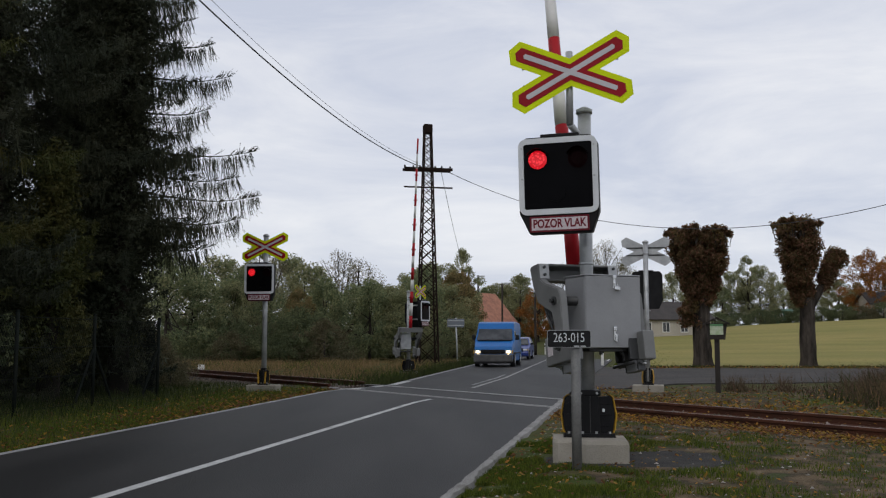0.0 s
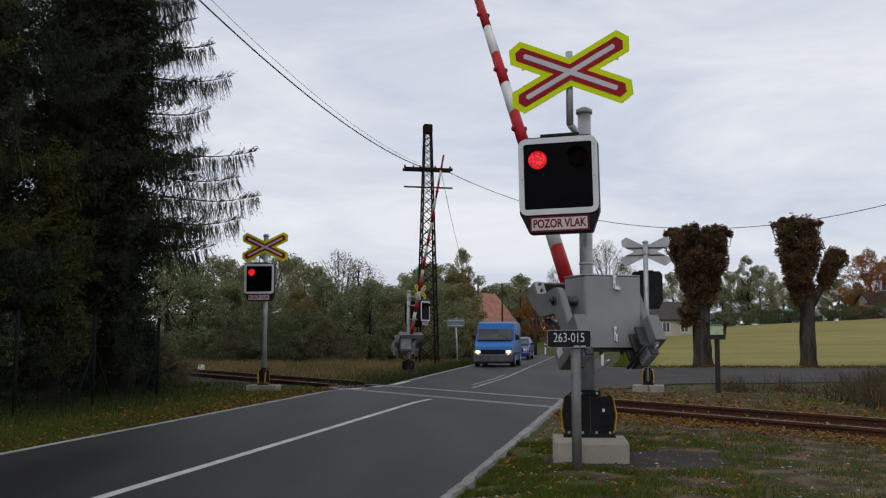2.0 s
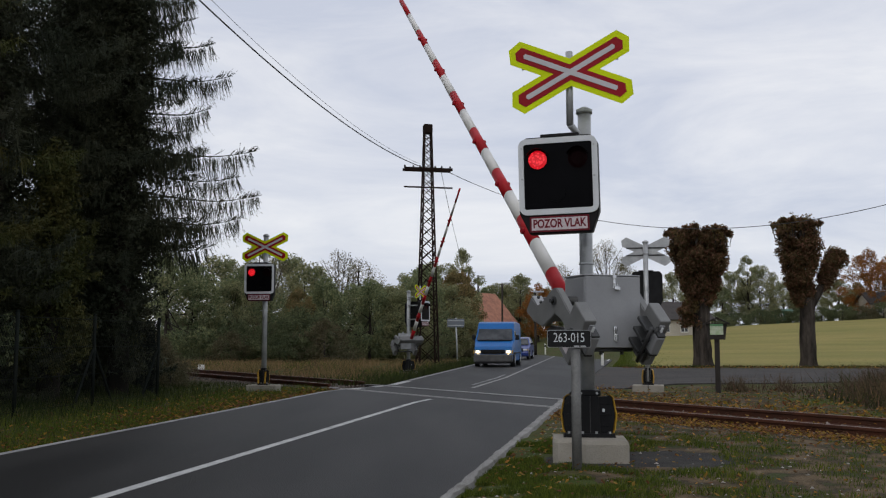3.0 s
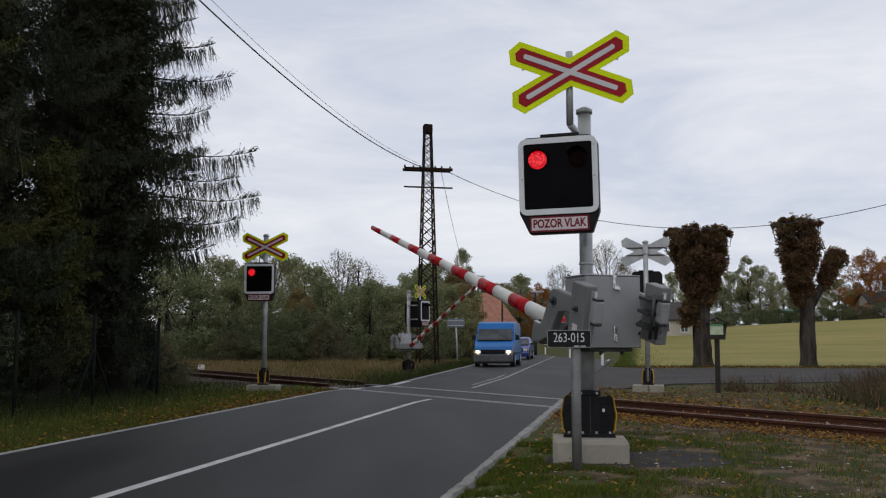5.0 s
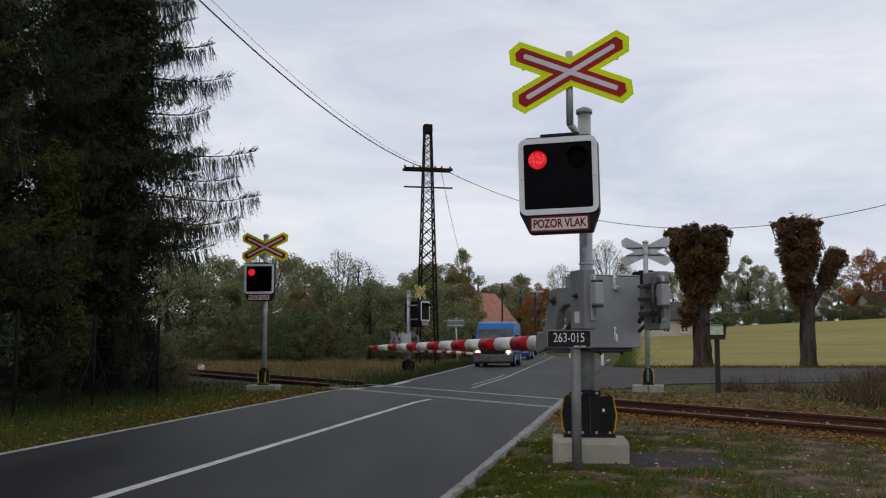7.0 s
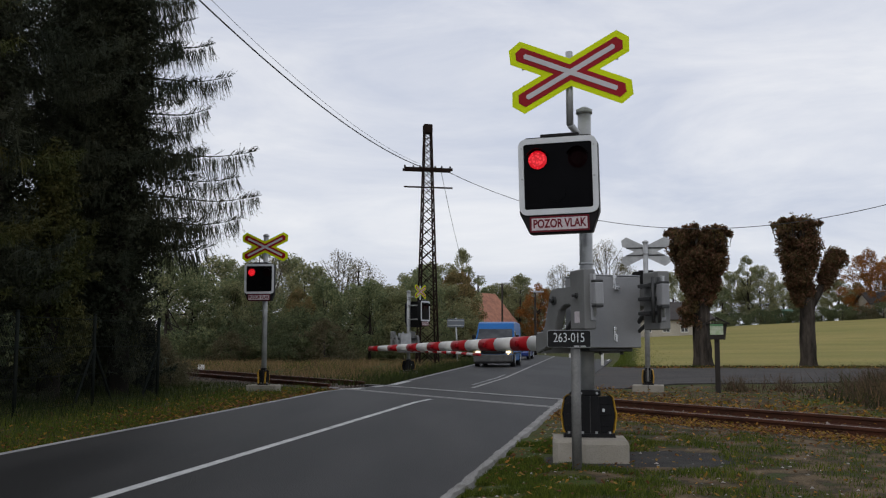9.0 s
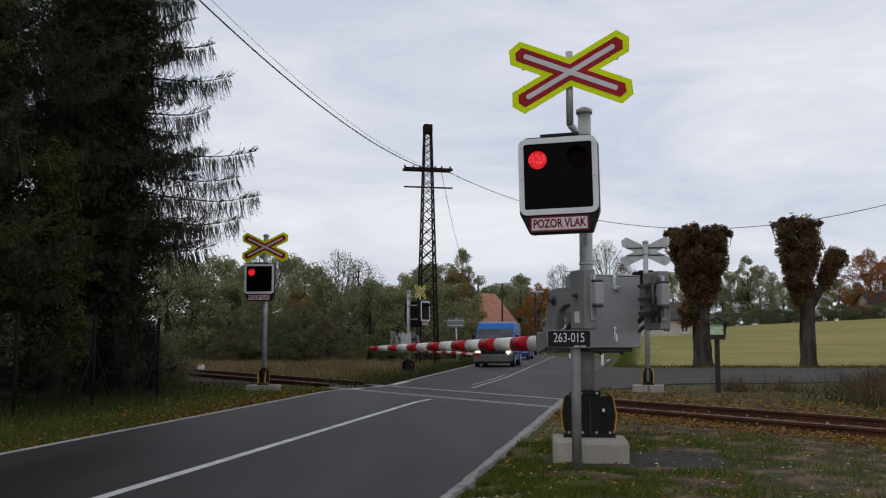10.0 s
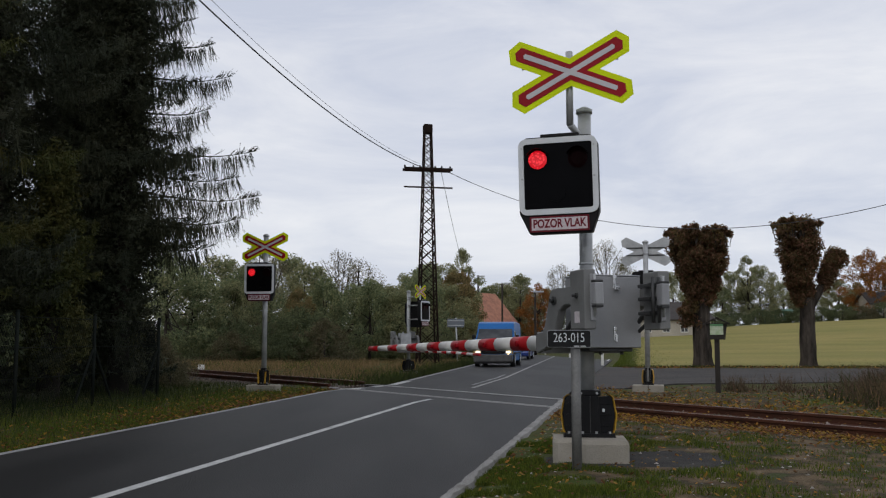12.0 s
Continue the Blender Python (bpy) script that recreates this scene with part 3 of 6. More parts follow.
def foot(parent, x, y, w=0.5, h=0.4, base=0.28, blocks=2, yaw=0, back=0.0, stripes=False):
    """Concrete blocks with a black plastic shroud edged in yellow round the mast's foot."""
    k = pose(x, y, 0, 0, 0, yaw)
    if blocks == 2:
        for cx, bw, dy in ((-0.42, 0.46, 0.13), (0.235, 0.82, 0.0)):
            bm = bmesh.new()
            wide, deep, c = w * bw / 2, w * 0.52, 0.045
            plan = [(-wide, deep), (-wide, -deep + c), (-wide + c, -deep), (wide - c * 0.4, -deep), (wide, -deep + c * 0.4), (wide, deep)]
            rings = [[bm.verts.new(k @ Vector((cx * w + px * q, back + dy + py * q, z))) for px, py in plan] for z, q in ((-0.3, 1.0), (base - 0.035, 1.0), (base - 0.006, 0.95), (base, 0.93))]
            for a, b in zip(rings, rings[1:]):
                for q in range(6):
                    bm.faces.new((a[q], a[(q + 1) % 6], b[(q + 1) % 6], b[q]))
            bm.faces.new(rings[-1])
            bmesh.ops.recalc_face_normals(bm, faces=bm.faces)
            part("concrete_block", bm, CONCRETE, parent, "pale cast concrete foundation block with bevelled edges")
    sh = shroud(parent, k, w, h, base)
    if stripes:
        for sx in (-0.36, 0.22):
            bm = bmesh.new()
            box(bm, (w * 0.13, 0.014, h * 0.74), k @ pose(sx * w, -w * 0.315, base + h * 0.46, 0, 4 if sx > 0 else -3), 0.004)
            part("yellow_stripe", bm, YELLOW, sh, "worn yellow warning stripe")


ARMS = []


def barrier(name, at, label, reach=1.0, pz=1.53, size=(0.58, 0.42, 0.67), paint=GREY_PAINT):
    """Barrier machine: the pivot axis runs along x at height pz, the boom points along +y when lowered."""
    b = thing(name, at, label, "level crossing barrier", "barriers of the crossing")
    bm = bmesh.new()
    sw, sd, sh = size
    box(bm, size, pose(0.21, 0.03, pz - 0.105), 0.022)
    cab = part("drive_box", bm, paint, b, "grey painted steel barrier drive box")
    bm = bmesh.new()
    box(bm, (sw - 0.008, 0.012, sh - 0.01), pose(0.21, 0.023 - sd / 2, pz - 0.105), 0.005)
    part("door", bm, paint, cab, "flat grey cabinet door")
    bm = bmesh.new()
    box(bm, (sw + 0.012, sd + 0.012, 0.014), pose(0.21, 0.03, pz - 0.098 + sh / 2), 0.006)
    part("lid", bm, paint, cab)
    for z, locked in ((pz + 0.17, True), (pz - 0.31, False)):
        bm = bmesh.new()
        box(bm, (0.026, 0.016, 0.12), pose(0.215, -0.200, z + 0.0), 0.005)
        box(bm, (0.036, 0.022, 0.040), pose(0.215, -0.205, z + 0.05), 0.006)
        part("latch", bm, BRIGHT_STEEL, cab, "bright steel latch")
        bm = bmesh.new()
        if locked:
            box(bm, (0.058, 0.024, 0.036), pose(0.232, -0.224, z - 0.055, 0, 8), 0.006)
            for dx in (-0.016, 0.016):
                rod(bm, (0.225 + dx, -0.222, z - 0.045), (0.221 + dx, -0.222, z - 0.008), 0.005, seg=6)
            part("padlock", bm, BRIGHT_STEEL, cab, "small steel padlock")
        else:
            box(bm, (0.026, 0.018, 0.075), pose(0.222, -0.216, z - 0.035, 0, 5), 0.005)
            part("hasp", bm, BRIGHT_STEEL, cab, "hanging steel hasp")
    bm = bmesh.new()
    box(bm, (0.46, 0.33, 0.035), pose(0.21, 0.03, pz - 0.455), 0.008)
    for x in (0.12, 0.34):
        rod(bm, (x, -0.10, pz - 0.47), (x, -0.10, pz - 0.50), 0.018, seg=8)
    part("mounting_bracket", bm, DARK_STEEL, cab)
    bm = bmesh.new()
    rod(bm, (-0.24, 0, pz), (0.55, 0, pz), 0.045, seg=14)
    part("pivot_shaft", bm, DARK_STEEL, b)
    # the crossbar of the yoke is an open channel, dark inside
    bm = bmesh.new()
    box(bm, (0.82, 0.022, 0.19), pose(0.13, 0.42, -0.392), 0.005)
    box(bm, (0.82, 0.15, 0.022), pose(0.13, 0.355, -0.476), 0.005)
    box(bm, (0.82, 0.020, 0.12), pose(0.13, 0.285, -0.425), 0.005)
    arm = part("barrier_arm", bm, LEVER_GREY, b, "barrier arm with levers and striped boom", at=pose(0, 0, pz))
    side = Matrix(((0, 1, 0, 0), (1, 0, 0, 0), (0, 0, 1, 0), (0, 0, 0, 1)))
    outline = [(-0.48, -0.045), (-0.48, 0.105), (0.0, 0.115), (0.06, 0.108), (0.105, 0.07), (0.15, -0.04), (0.215, -0.20), (0.275, -0.285), (0.43, -0.30), (0.435, -0.46), (0.41, -0.488), (0.23, -0.445), (0.05, -0.36), (-0.03, -0.21), (-0.09, -0.09), (-0.20, -0.055)]
    for x, inner in ((-0.265, 1), (0.53, -1)):
        bm = bmesh.new()
        prism(bm, outline, 0.076, pose(x - 0.038, 0, 0) @ side)
        bmesh.ops.bevel(bm, geom=list(bm.edges), offset=0.009, segments=2, affect="EDGES")
        part("lever", bm, LEVER_GREY, arm, "cranked grey steel lever")
        bm = bmesh.new()
        box(bm, (0.10, 0.15, 0.014), pose(x + inner * 0.022, 0.352, -0.289), 0.004)
        plate = part("end_plate", bm, GALV, arm, "galvanised end plate")
        for y in (0.315, 0.39):
            bm = bmesh.new()
            rod(bm, (x + inner * 0.02, y, -0.283), (x + inner * 0.02, y, -0.262), 0.015, seg=6)
            part("plate_bolt", bm, DARK_STEEL, plate)
        # dark rods inside the crank, added in place of its dark openings
        bm = bmesh.new()
        rod(bm, (x + inner * 0.05, 0.02, -0.34), (x + inner * 0.05, -0.32, -0.10), 0.022, seg=8)
        rod(bm, (x + inner * 0.05, 0.06, -0.40), (x + inner * 0.05, -0.32, -0.22), 0.018, seg=8)
        part("crank_gap_rod", bm, DARK_STEEL, arm)
        # cast weight, its lip and the clamps behind the pivot
        w = x + inner * 0.02
        bm = bmesh.new()
        box(bm, (0.118, 0.27, 0.53), pose(w, -0.45, -0.015), 0.012)
        wt = part("counterweight", bm, LEVER_GREY, arm, "grey cast counterweight")
        bm = bmesh.new()
        box(bm, (0.050, 0.016, 0.41), pose(w + inner * 0.022, -0.592, 0.0), 0.005)
        part("weight_lip", bm, GREY_PAINT, wt)
        bm = bmesh.new()
        box(bm, (0.085, 0.10, 0.20), pose(w + inner * 0.045, -0.63, 0.03), 0.014)
        cl = part("clamp_block", bm, GREY_PAINT, wt, "grey clamp block")
        for z in (0.14, -0.08):
            bm = bmesh.new()
            box(bm, (0.080, 0.10, 0.022), pose(w + inner * 0.045, -0.625, z), 0.005)
            part("clamp_jaw", bm, DARK_STEEL, cl)
        bm = bmesh.new()
        rod(bm, (w + inner * 0.03, -0.615, -0.17), (w + inner * 0.03, -0.615, 0.20), 0.012, seg=8)
        part("threaded_rod", bm, GALV, cl)
        if inner < 0:
            for z in (0.12, 0.0, -0.13):
                bm = bmesh.new()
                box(bm, (0.15, 0.20, 0.034), pose(w - 0.075, -0.47, z), 0.006)
                part("weight_arm", bm, DARK_STEEL, wt)
            for dx in (-0.07, -0.13):
                bm = bmesh.new()
                rod(bm, (w + dx, -0.60, -0.22), (w + dx, -0.60, 0.19), 0.017, seg=8)
                part("tie_rod", bm, DARK_STEEL, wt)
        for y, z, r in ((0.0, 0.0, 0.042), (-0.45, 0.02, 0.026)):
            bm = bmesh.new()
            rod(bm, (x - inner * 0.036, y, z), (x - inner * 0.055, y, z), r, seg=12)
            rod(bm, (x - inner * 0.055, y, z), (x - inner * 0.085, y, z), r * 0.5, seg=8)
            part("pivot_bolt", bm, DARK_STEEL, arm)
        if inner > 0:
            bm = bmesh.new()
            box(bm, (0.004, 0.09, 0.10), pose(w - 0.061, -0.45, -0.17), 0.0)
            part("label_tag", bm, PLATE_WHITE, wt, "small white label")
    # the boom: alternating tubes that taper to the tip
    bx, z = 0.13, -0.375
    edges = [0.43, 0.93, 1.45, 1.92, 2.4, 2.9, 3.37, 3.9, 4.39, 4.91, 5.41, 5.9, 6.43, 6.94, 7.55, 8.17]
    edges = [0.43 + (a - edges[0]) * reach for a in edges]
    last = edges[-1]
    rad = lambda a: (1.0 if reach == 1.0 else 0.85) * (0.088 - (a - 0.43) / (last - 0.43) * 0.046)
    for i in range(len(edges) - 1):
        a0, a1 = edges[i], edges[i + 1]
        red = i % 2 == 0
        bm = bmesh.new()
        pts = []
        for a in (a0, a1):
            w, h = rad(a) * 0.80, rad(a)
            pts.append([bm.verts.new((bx + w * math.cos(q * math.pi / 9), a, z + h * math.sin(q * math.pi / 9))) for q in range(18)])
        for q in range(18):
            f = bm.faces.new((pts[0][q], pts[0][(q + 1) % 18], pts[1][(q + 1) % 18], pts[1][q]))
            f.smooth = True
        bm.faces.new(pts[0][::-1])
        bm.faces.new(pts[1])
        bmesh.ops.recalc_face_normals(bm, faces=bm.faces)
        sec = part("red_section" if red else "white_section", bm, RED_PAINT if red else WHITE_PAINT, arm, "red reflective boom section" if red else "white painted boom section")
        if red and 0 < i < 13:
            am = (a0 + a1) / 2
            for sx in (-1, 1):
                bm = bmesh.new()
                rod(bm, (bx + sx * rad(am) * 0.7, am, z), (bx + sx * (rad(am) * 0.7 + 0.035), am, z), 0.42 * rad(am) + 0.006, 0.36 * rad(am), seg=12)
                part("marker_lamp", bm, SIGN_RED, sec, "small dark red marker lamp")
    ARMS.append((arm, pz))
    return b


def near_post():
    b = barrier("crossing_barrier", pose(1.42 - 0.094, 9.1 - 0.033, 0, 0, 0, 19.5), "red and white road barrier with grey drive and warning signal")
    k = b.matrix_basis.inverted()
    mx, my = (k @ Vector((1.388, 9.28, 0))).xy
    foot(b, mx + 0.013, my + 0.02, 0.53, 0.41, 0.255, 2, -19.5 - 6, -0.19)
    mast(b, mx, my, 3.40, 0.55, 0.064)
    signal_head(b, k @ pose(1.067, 8.80, 2.682, 0, 0, -15) @ pose(0, 0, 0, 0, -1.0, 0))
    saltire(b, k @ pose(1.216, 8.98, 3.715, 0, 0, -11.6) @ pose(0, 0, 0, 0, -3.4, 0))
    bm = bmesh.new()
    for a, c in (((1.215, 9.04, 3.93), (1.215, 9.04, 3.22)), ((1.215, 9.04, 3.22), (1.372, 9.24, 3.10))):
        rod(bm, k @ Vector(a), k @ Vector(c), 0.034, seg=12)
    part("bent_pipe", bm, GALV, b, "bent galvanised pipe carrying the cross")
    bm = bmesh.new()
    box(bm, (0.30, 0.03, 0.045), k @ pose(1.22, 9.02, 3.0, 0, 0, -12), 0.006)
    box(bm, (0.30, 0.03, 0.045), k @ pose(1.22, 9.02, 2.45, 0, 0, -12), 0.006)
    part("head_bracket", bm, DARK_STEEL, b)
    return b


def lone_signal(x, y, yaw, top, label, back=False):
    s = thing("crossing_signal", pose(x, y, 0, 0, 0, yaw), label, "warning signal", "warning signals of the crossing")
    bm = bmesh.new()
    for sx in (-1, 1):
        box(bm, (0.36, 0.42, 0.30), pose(sx * 0.19, 0, -0.03), 0.02)
    part("concrete_block", bm, CONCRETE, s, "low pale concrete foundation")
    foot(s, 0, 0, 0.30, 0.38, 0.12, 0, 0, stripes=not back)
    mast(s, 0, 0, top, 0.2, 0.062)
    if back:
        signal_head(s, pose(-0.02, -0.16, 2.48))
        saltire(s, pose(0.0, -0.075, top - 0.22), True)
    else:
        signal_head(s, pose(-0.10, -0.17, 2.66))
        saltire(s, pose(0, -0.075, 3.44))
    return s


def far_post():
    # The far drive box's paler steel colour stands for sky light on its face.
    b = barrier("crossing_barrier", pose(-1.176, 34.6, 0, 0, 0, 199.5), "far red and white road barrier with warning signals", 0.865, 1.26, (0.40, 0.28, 0.56), GALV)
    k = b.matrix_basis.inverted()
    mx, my = (k @ Vector((-1.24, 34.75, 0))).xy
    foot(b, mx, my, 0.50, 0.42, 0.08, 2, -199.5)
    mast(b, mx, my, 2.95, 0.3, 0.066)
    signal_head(b, k @ pose(-1.0, 34.95, 2.2, 0, 0, 168))
    signal_head(b, k @ pose(-0.64, 34.5, 2.24, 0, 0, 66), False)
    saltire(b, k @ pose(-0.80, 34.5, 2.94, 0, 0, 60) @ Matrix.Diagonal((0.66, 1, 0.70, 1)))
    bm = bmesh.new()
    for z in (2.75, 2.45, 1.95):
        rod(bm, k @ Vector((-1.26, 34.7, z)), k @ Vector((-0.80, 34.6, z)), 0.022, seg=8)
    rod(bm, k @ Vector((-0.82, 34.58, 3.15)), k @ Vector((-0.82, 34.58, 1.9)), 0.03, seg=8)
    part("side_bracket", bm, GALV, b)
    return b


def number_sign():
    s = thing("mast_sign", pose(1.118, 8.40, 0, 0, 0, -8), "black plate with white figures on a thin grey post", "sign")
    bm = bmesh.new()
    rod(bm, (0.034, 0.03, -0.1), (0.034, 0.03, 1.235), 0.042, seg=16)
    rod(bm, (0.034, 0.03, 1.23), (0.034, 0.03, 1.242), 0.046, seg=16)
    part("post", bm, mat("dull zinc post", (0.20, 0.20, 0.195), (0.13, 0.13, 0.125), rough=0.6, metal=0.4, scale=4, bump=0.1), s)
    bm = bmesh.new()
    prism(bm, rounded(0.375, 0.15, 0.012, 2), 0.012, pose(-0.02, -0.03, 1.175))
    pl = part("plate", bm, GALV, s)
    bm = bmesh.new()
    prism(bm, rounded(0.368, 0.142, 0.010, 2), 0.004, pose(-0.02, -0.034, 1.175))
    part("plate_face", bm, BLACK_PLASTIC, pl)
    words("figures", "263-015", 0.114, pose(-0.02, -0.036, 1.182) @ Matrix.Diagonal((0.72, 1, 1, 1)), WHITE_RIM, pl)
    for x in (0.045, 0.10):
        bm = bmesh.new()
        box(bm, (0.045, 0.003, 0.008), pose(x, -0.036, 1.112))
        part("mark", bm, WHITE_RIM, pl)
    return s


# ---- trees ----
BARK = mat("dark bark", (0.032, 0.025, 0.020), (0.016, 0.013, 0.011), spec=0.05, grain=0.5, rough=0.95, scale=3, bump=0.8, fine=14, stretch=(1, 1, 0.25))
BARK_GREY = mat("grey-brown bark", (0.072, 0.060, 0.050), (0.018, 0.015, 0.013), grain=0.6, spec=0.1, rough=0.95, scale=2.5, bump=0.8, fine=12, stretch=(1, 1, 0.3))
NEEDLE_DARK = leafy("dark spruce needles", (0.034, 0.042, 0.025), (0.052, 0.054, 0.030), (0.080, 0.058, 0.034), through_light=0.0)
NEEDLE_GREEN = leafy("yellowing larch needles", (0.050, 0.060, 0.016), (0.078, 0.070, 0.018), (0.12, 0.078, 0.020), through_light=0.0)
# Olive and dark green are lifted and greyed, painting distance haze into the leaves.
LEAF_OLIVE = leafy("olive leaves", (0.210, 0.228, 0.118), (0.270, 0.266, 0.134), (0.32, 0.270, 0.130), rnd=0.5)
LEAF_DARK = leafy("dark green leaves", (0.170, 0.205, 0.108), (0.220, 0.238, 0.116), (0.27, 0.240, 0.118), rnd=0.5)
# Bush and undergrowth leaves are darkened: the shadow below the trees is painted in.
LEAF_BUSH = leafy("green bush leaves with shadow painted in", (0.095, 0.120, 0.060), (0.128, 0.142, 0.068), (0.165, 0.145, 0.070), rnd=0.5)
LEAF_BRUSH = leafy("brown undergrowth leaves", (0.125, 0.108, 0.058), (0.105, 0.102, 0.056), (0.165, 0.122, 0.062), rnd=0.5)
LEAF_YELLOW = leafy("yellow-brown leaves", (0.23, 0.170, 0.070), (0.175, 0.150, 0.066), (0.26, 0.175, 0.070), rnd=0.5)
LEAF_ORANGE = leafy("orange leaves", (0.30, 0.125, 0.028), (0.20, 0.095, 0.028), (0.34, 0.19, 0.045))
LEAF_RUST = leafy("rust-brown leaves", (0.120, 0.072, 0.038), (0.155, 0.100, 0.046), (0.17, 0.140, 0.058), rnd=0.7, scale=1.1)
LEAF_SHOOT = leafy("yellow-green shoot leaves", (0.20, 0.155, 0.055), (0.16, 0.10, 0.040), (0.22, 0.20, 0.075), rnd=0.5)
LEAF_GREY = leafy("sparse grey-green leaves", (0.15, 0.14, 0.08), (0.20, 0.175, 0.10), (0.24, 0.19, 0.09))


def tri_cloud(name, tris, material, parent, label=""):
    """A mesh of loose triangles given as an array (n, 3, 3)."""
    n = len(tris)
    me = bpy.data.meshes.new(name)
    me.vertices.add(3 * n)
    me.vertices.foreach_set("co", np.asarray(tris, dtype=np.float32).ravel())
    me.loops.add(3 * n)
    me.loops.foreach_set("vertex_index", np.arange(3 * n, dtype=np.int32))
    me.polygons.add(n)
    me.polygons.foreach_set("loop_start", np.arange(0, 3 * n, 3, dtype=np.int32))
    me.update(calc_edges=True)
    me.materials.append(material)
    ob = new(name, me)
    if parent:
        ob.parent = parent
    if label:
        ob["label"] = label
    return ob


def spruce(x, y, h, r, seed, material, label, low=0.06, dens=1.0, ragged=0.55, twigs=62, boughs=()):
    rng = np.random.default_rng(seed)
    t = thing("spruce_tree", pose(x, y, land(x, y)), label, "conifer tree", "conifers beside the road")
    bm = bmesh.new()
    rod(bm, (0, 0, -0.2), (0, 0, h * 0.5), 0.24, 0.14, seg=10, caps=False)
    rod(bm, (0, 0, h * 0.5), (0, 0, h), 0.14, 0.02, seg=8, caps=False)
    part("trunk", bm, BARK, t)
    tris = []
    unit = lambda a: a / (np.linalg.norm(a, axis=1)[:, None] + 1e-6)
    z = h * low
    while z < h * 0.97:
        z += float(rng.uniform(0.08, 0.20)) / dens
        az = float(rng.uniform(0, 2 * math.pi))
        length = (r * (1 - z / h) ** 0.75) * float(rng.uniform(ragged, 1.05)) * (0.40 + 0.60 * smooth(1.8, 4.9, z)) + 0.25
        d = np.array((math.cos(az), math.sin(az), 0.0))
        side = np.array((-d[1], d[0], 0.0))
        droop, lift = float(rng.uniform(0.18, 0.32)), float(rng.uniform(0.08, 0.20))
        sway = float(rng.normal(0, 0.12))

        def at(s):
            s = np.atleast_1d(s)[:, None]
            rise = z - droop * length * np.sin(s * 1.9) + lift * length * np.maximum(0.0, s - 0.6) ** 1.4 * 2.6
            return d * (s * length) + side * (sway * s * s * length) + np.array((0, 0, 1.0)) * rise
        q = np.linspace(0, 1, 9)
        a, b = at(q[:-1]), at(q[1:])
        w = (0.028 * (1 - q[:-1]) + 0.006)[:, None]
        up = np.array((0, 0, 1.0)) * w
        tris += [np.stack([a + up, b, a - up], 1), np.stack([a + side * w, b, a - side * w], 1)]
        n = int(length * twigs * dens)
        s = rng.uniform(0.06, 1.0, n)
        ty = rng.uniform(0, 1, n)[:, None]
        p = at(s)
        hang = np.stack([rng.normal(0, 0.13, n), rng.normal(0, 0.13, n), -np.ones(n)], 1) + d * 0.15
        flat = side * rng.choice([-1.0, 1.0], n)[:, None] + d * 0.75 + np.array((0, 0, 1.0)) * rng.normal(-0.28, 0.2, n)[:, None]
        tip = d * 0.8 + rng.normal(0, 0.3, (n, 3)) + np.array((0, 0, 0.5))
        v = unit(np.where(ty < 0.60, hang, np.where(ty < 0.91, flat, tip)))
        tl = (rng.uniform(0.18, 0.62, n) * (1.15 - 0.7 * s) * min(1.0, 0.45 + length / 4))[:, None] * np.where(ty > 0.91, 0.55, 1.0)
        cr = unit(np.cross(v, rng.normal(0, 1, (n, 3)))) * rng.uniform(0.008, 0.019, n)[:, None]
        e, m = p + v * tl, p + v * tl * 0.4
        tris += [np.stack([p, m + cr, e], 1), np.stack([p, e, m - cr], 1)]
        for _ in range(5):
            k = p + v * tl * rng.uniform(0.1, 0.95, n)[:, None]
            o = (unit(np.cross(v, rng.normal(0, 1, (n, 3)))) + v * 0.7) * rng.uniform(0.035, 0.085, n)[:, None]
            tris.append(np.stack([k, k + o + v * 0.008, k + o * 0.9 - v * 0.016], 1))
    # long boughs with hanging twigs and upturned tips: height at the trunk, bearing, length
    for z, bearing, length in boughs:
        az = radians(bearing)
        d = np.array((math.cos(az), math.sin(az), 0.0))
        side = np.array((-d[1], d[0], 0.0))
        droop, lift, sway = float(rng.uniform(0.05, 0.10)), float(rng.uniform(0.07, 0.13)), float(rng.normal(0, 0.06))

        def run(s):
            s = np.atleast_1d(s)[:, None]
            return d * (s * length) + side * (sway * s * s * length) + np.array((0, 0, 1.0)) * (z - droop * length * np.sin(s * 2.1) + lift * length * np.maximum(0.0, s - 0.66) ** 1.3 * 2.2)
        q = np.linspace(0, 1, 15)
        a, b = run(q[:-1]), run(q[1:])
        w = (0.034 * (1 - q[:-1]) + 0.007)[:, None]
        for o in (np.array((0, 0, 1.0)), side):
            tris += [np.stack([a + o * w, b, a - o * w], 1), np.stack([b + o * w * 0.9, b - o * w * 0.9, a], 1)]
        n = int(length * 108)
        s = rng.uniform(0.12, 0.97, n)
        p = run(s) + side * rng.normal(0, 0.10, n)[:, None] * (1.1 - s)[:, None]
        v = unit(np.stack([rng.normal(0, 0.16, n), rng.normal(0, 0.16, n), -np.ones(n)], 1) + d * rng.uniform(0.0, 0.35, n)[:, None])
        up = rng.uniform(0, 1, n) < 0.10 + 0.25 * (s > 0.82)
        v = np.where(up[:, None], unit(d * 0.9 + rng.normal(0, 0.25, (n, 3)) + np.array((0, 0, 0.8))), v)
        tl = (rng.uniform(0.14, 0.55, n) * (0.35 + 1.1 * np.sin(s * 2.75)) * np.where(up, 0.42, 1.0))[:, None]
        cr = unit(np.cross(v, rng.normal(0, 1, (n, 3)))) * rng.uniform(0.007, 0.013, n)[:, None]
        e, m = p + v * tl, p + v * tl * 0.4
        tris += [np.stack([p, m + cr, e], 1), np.stack([p, e, m - cr], 1)]
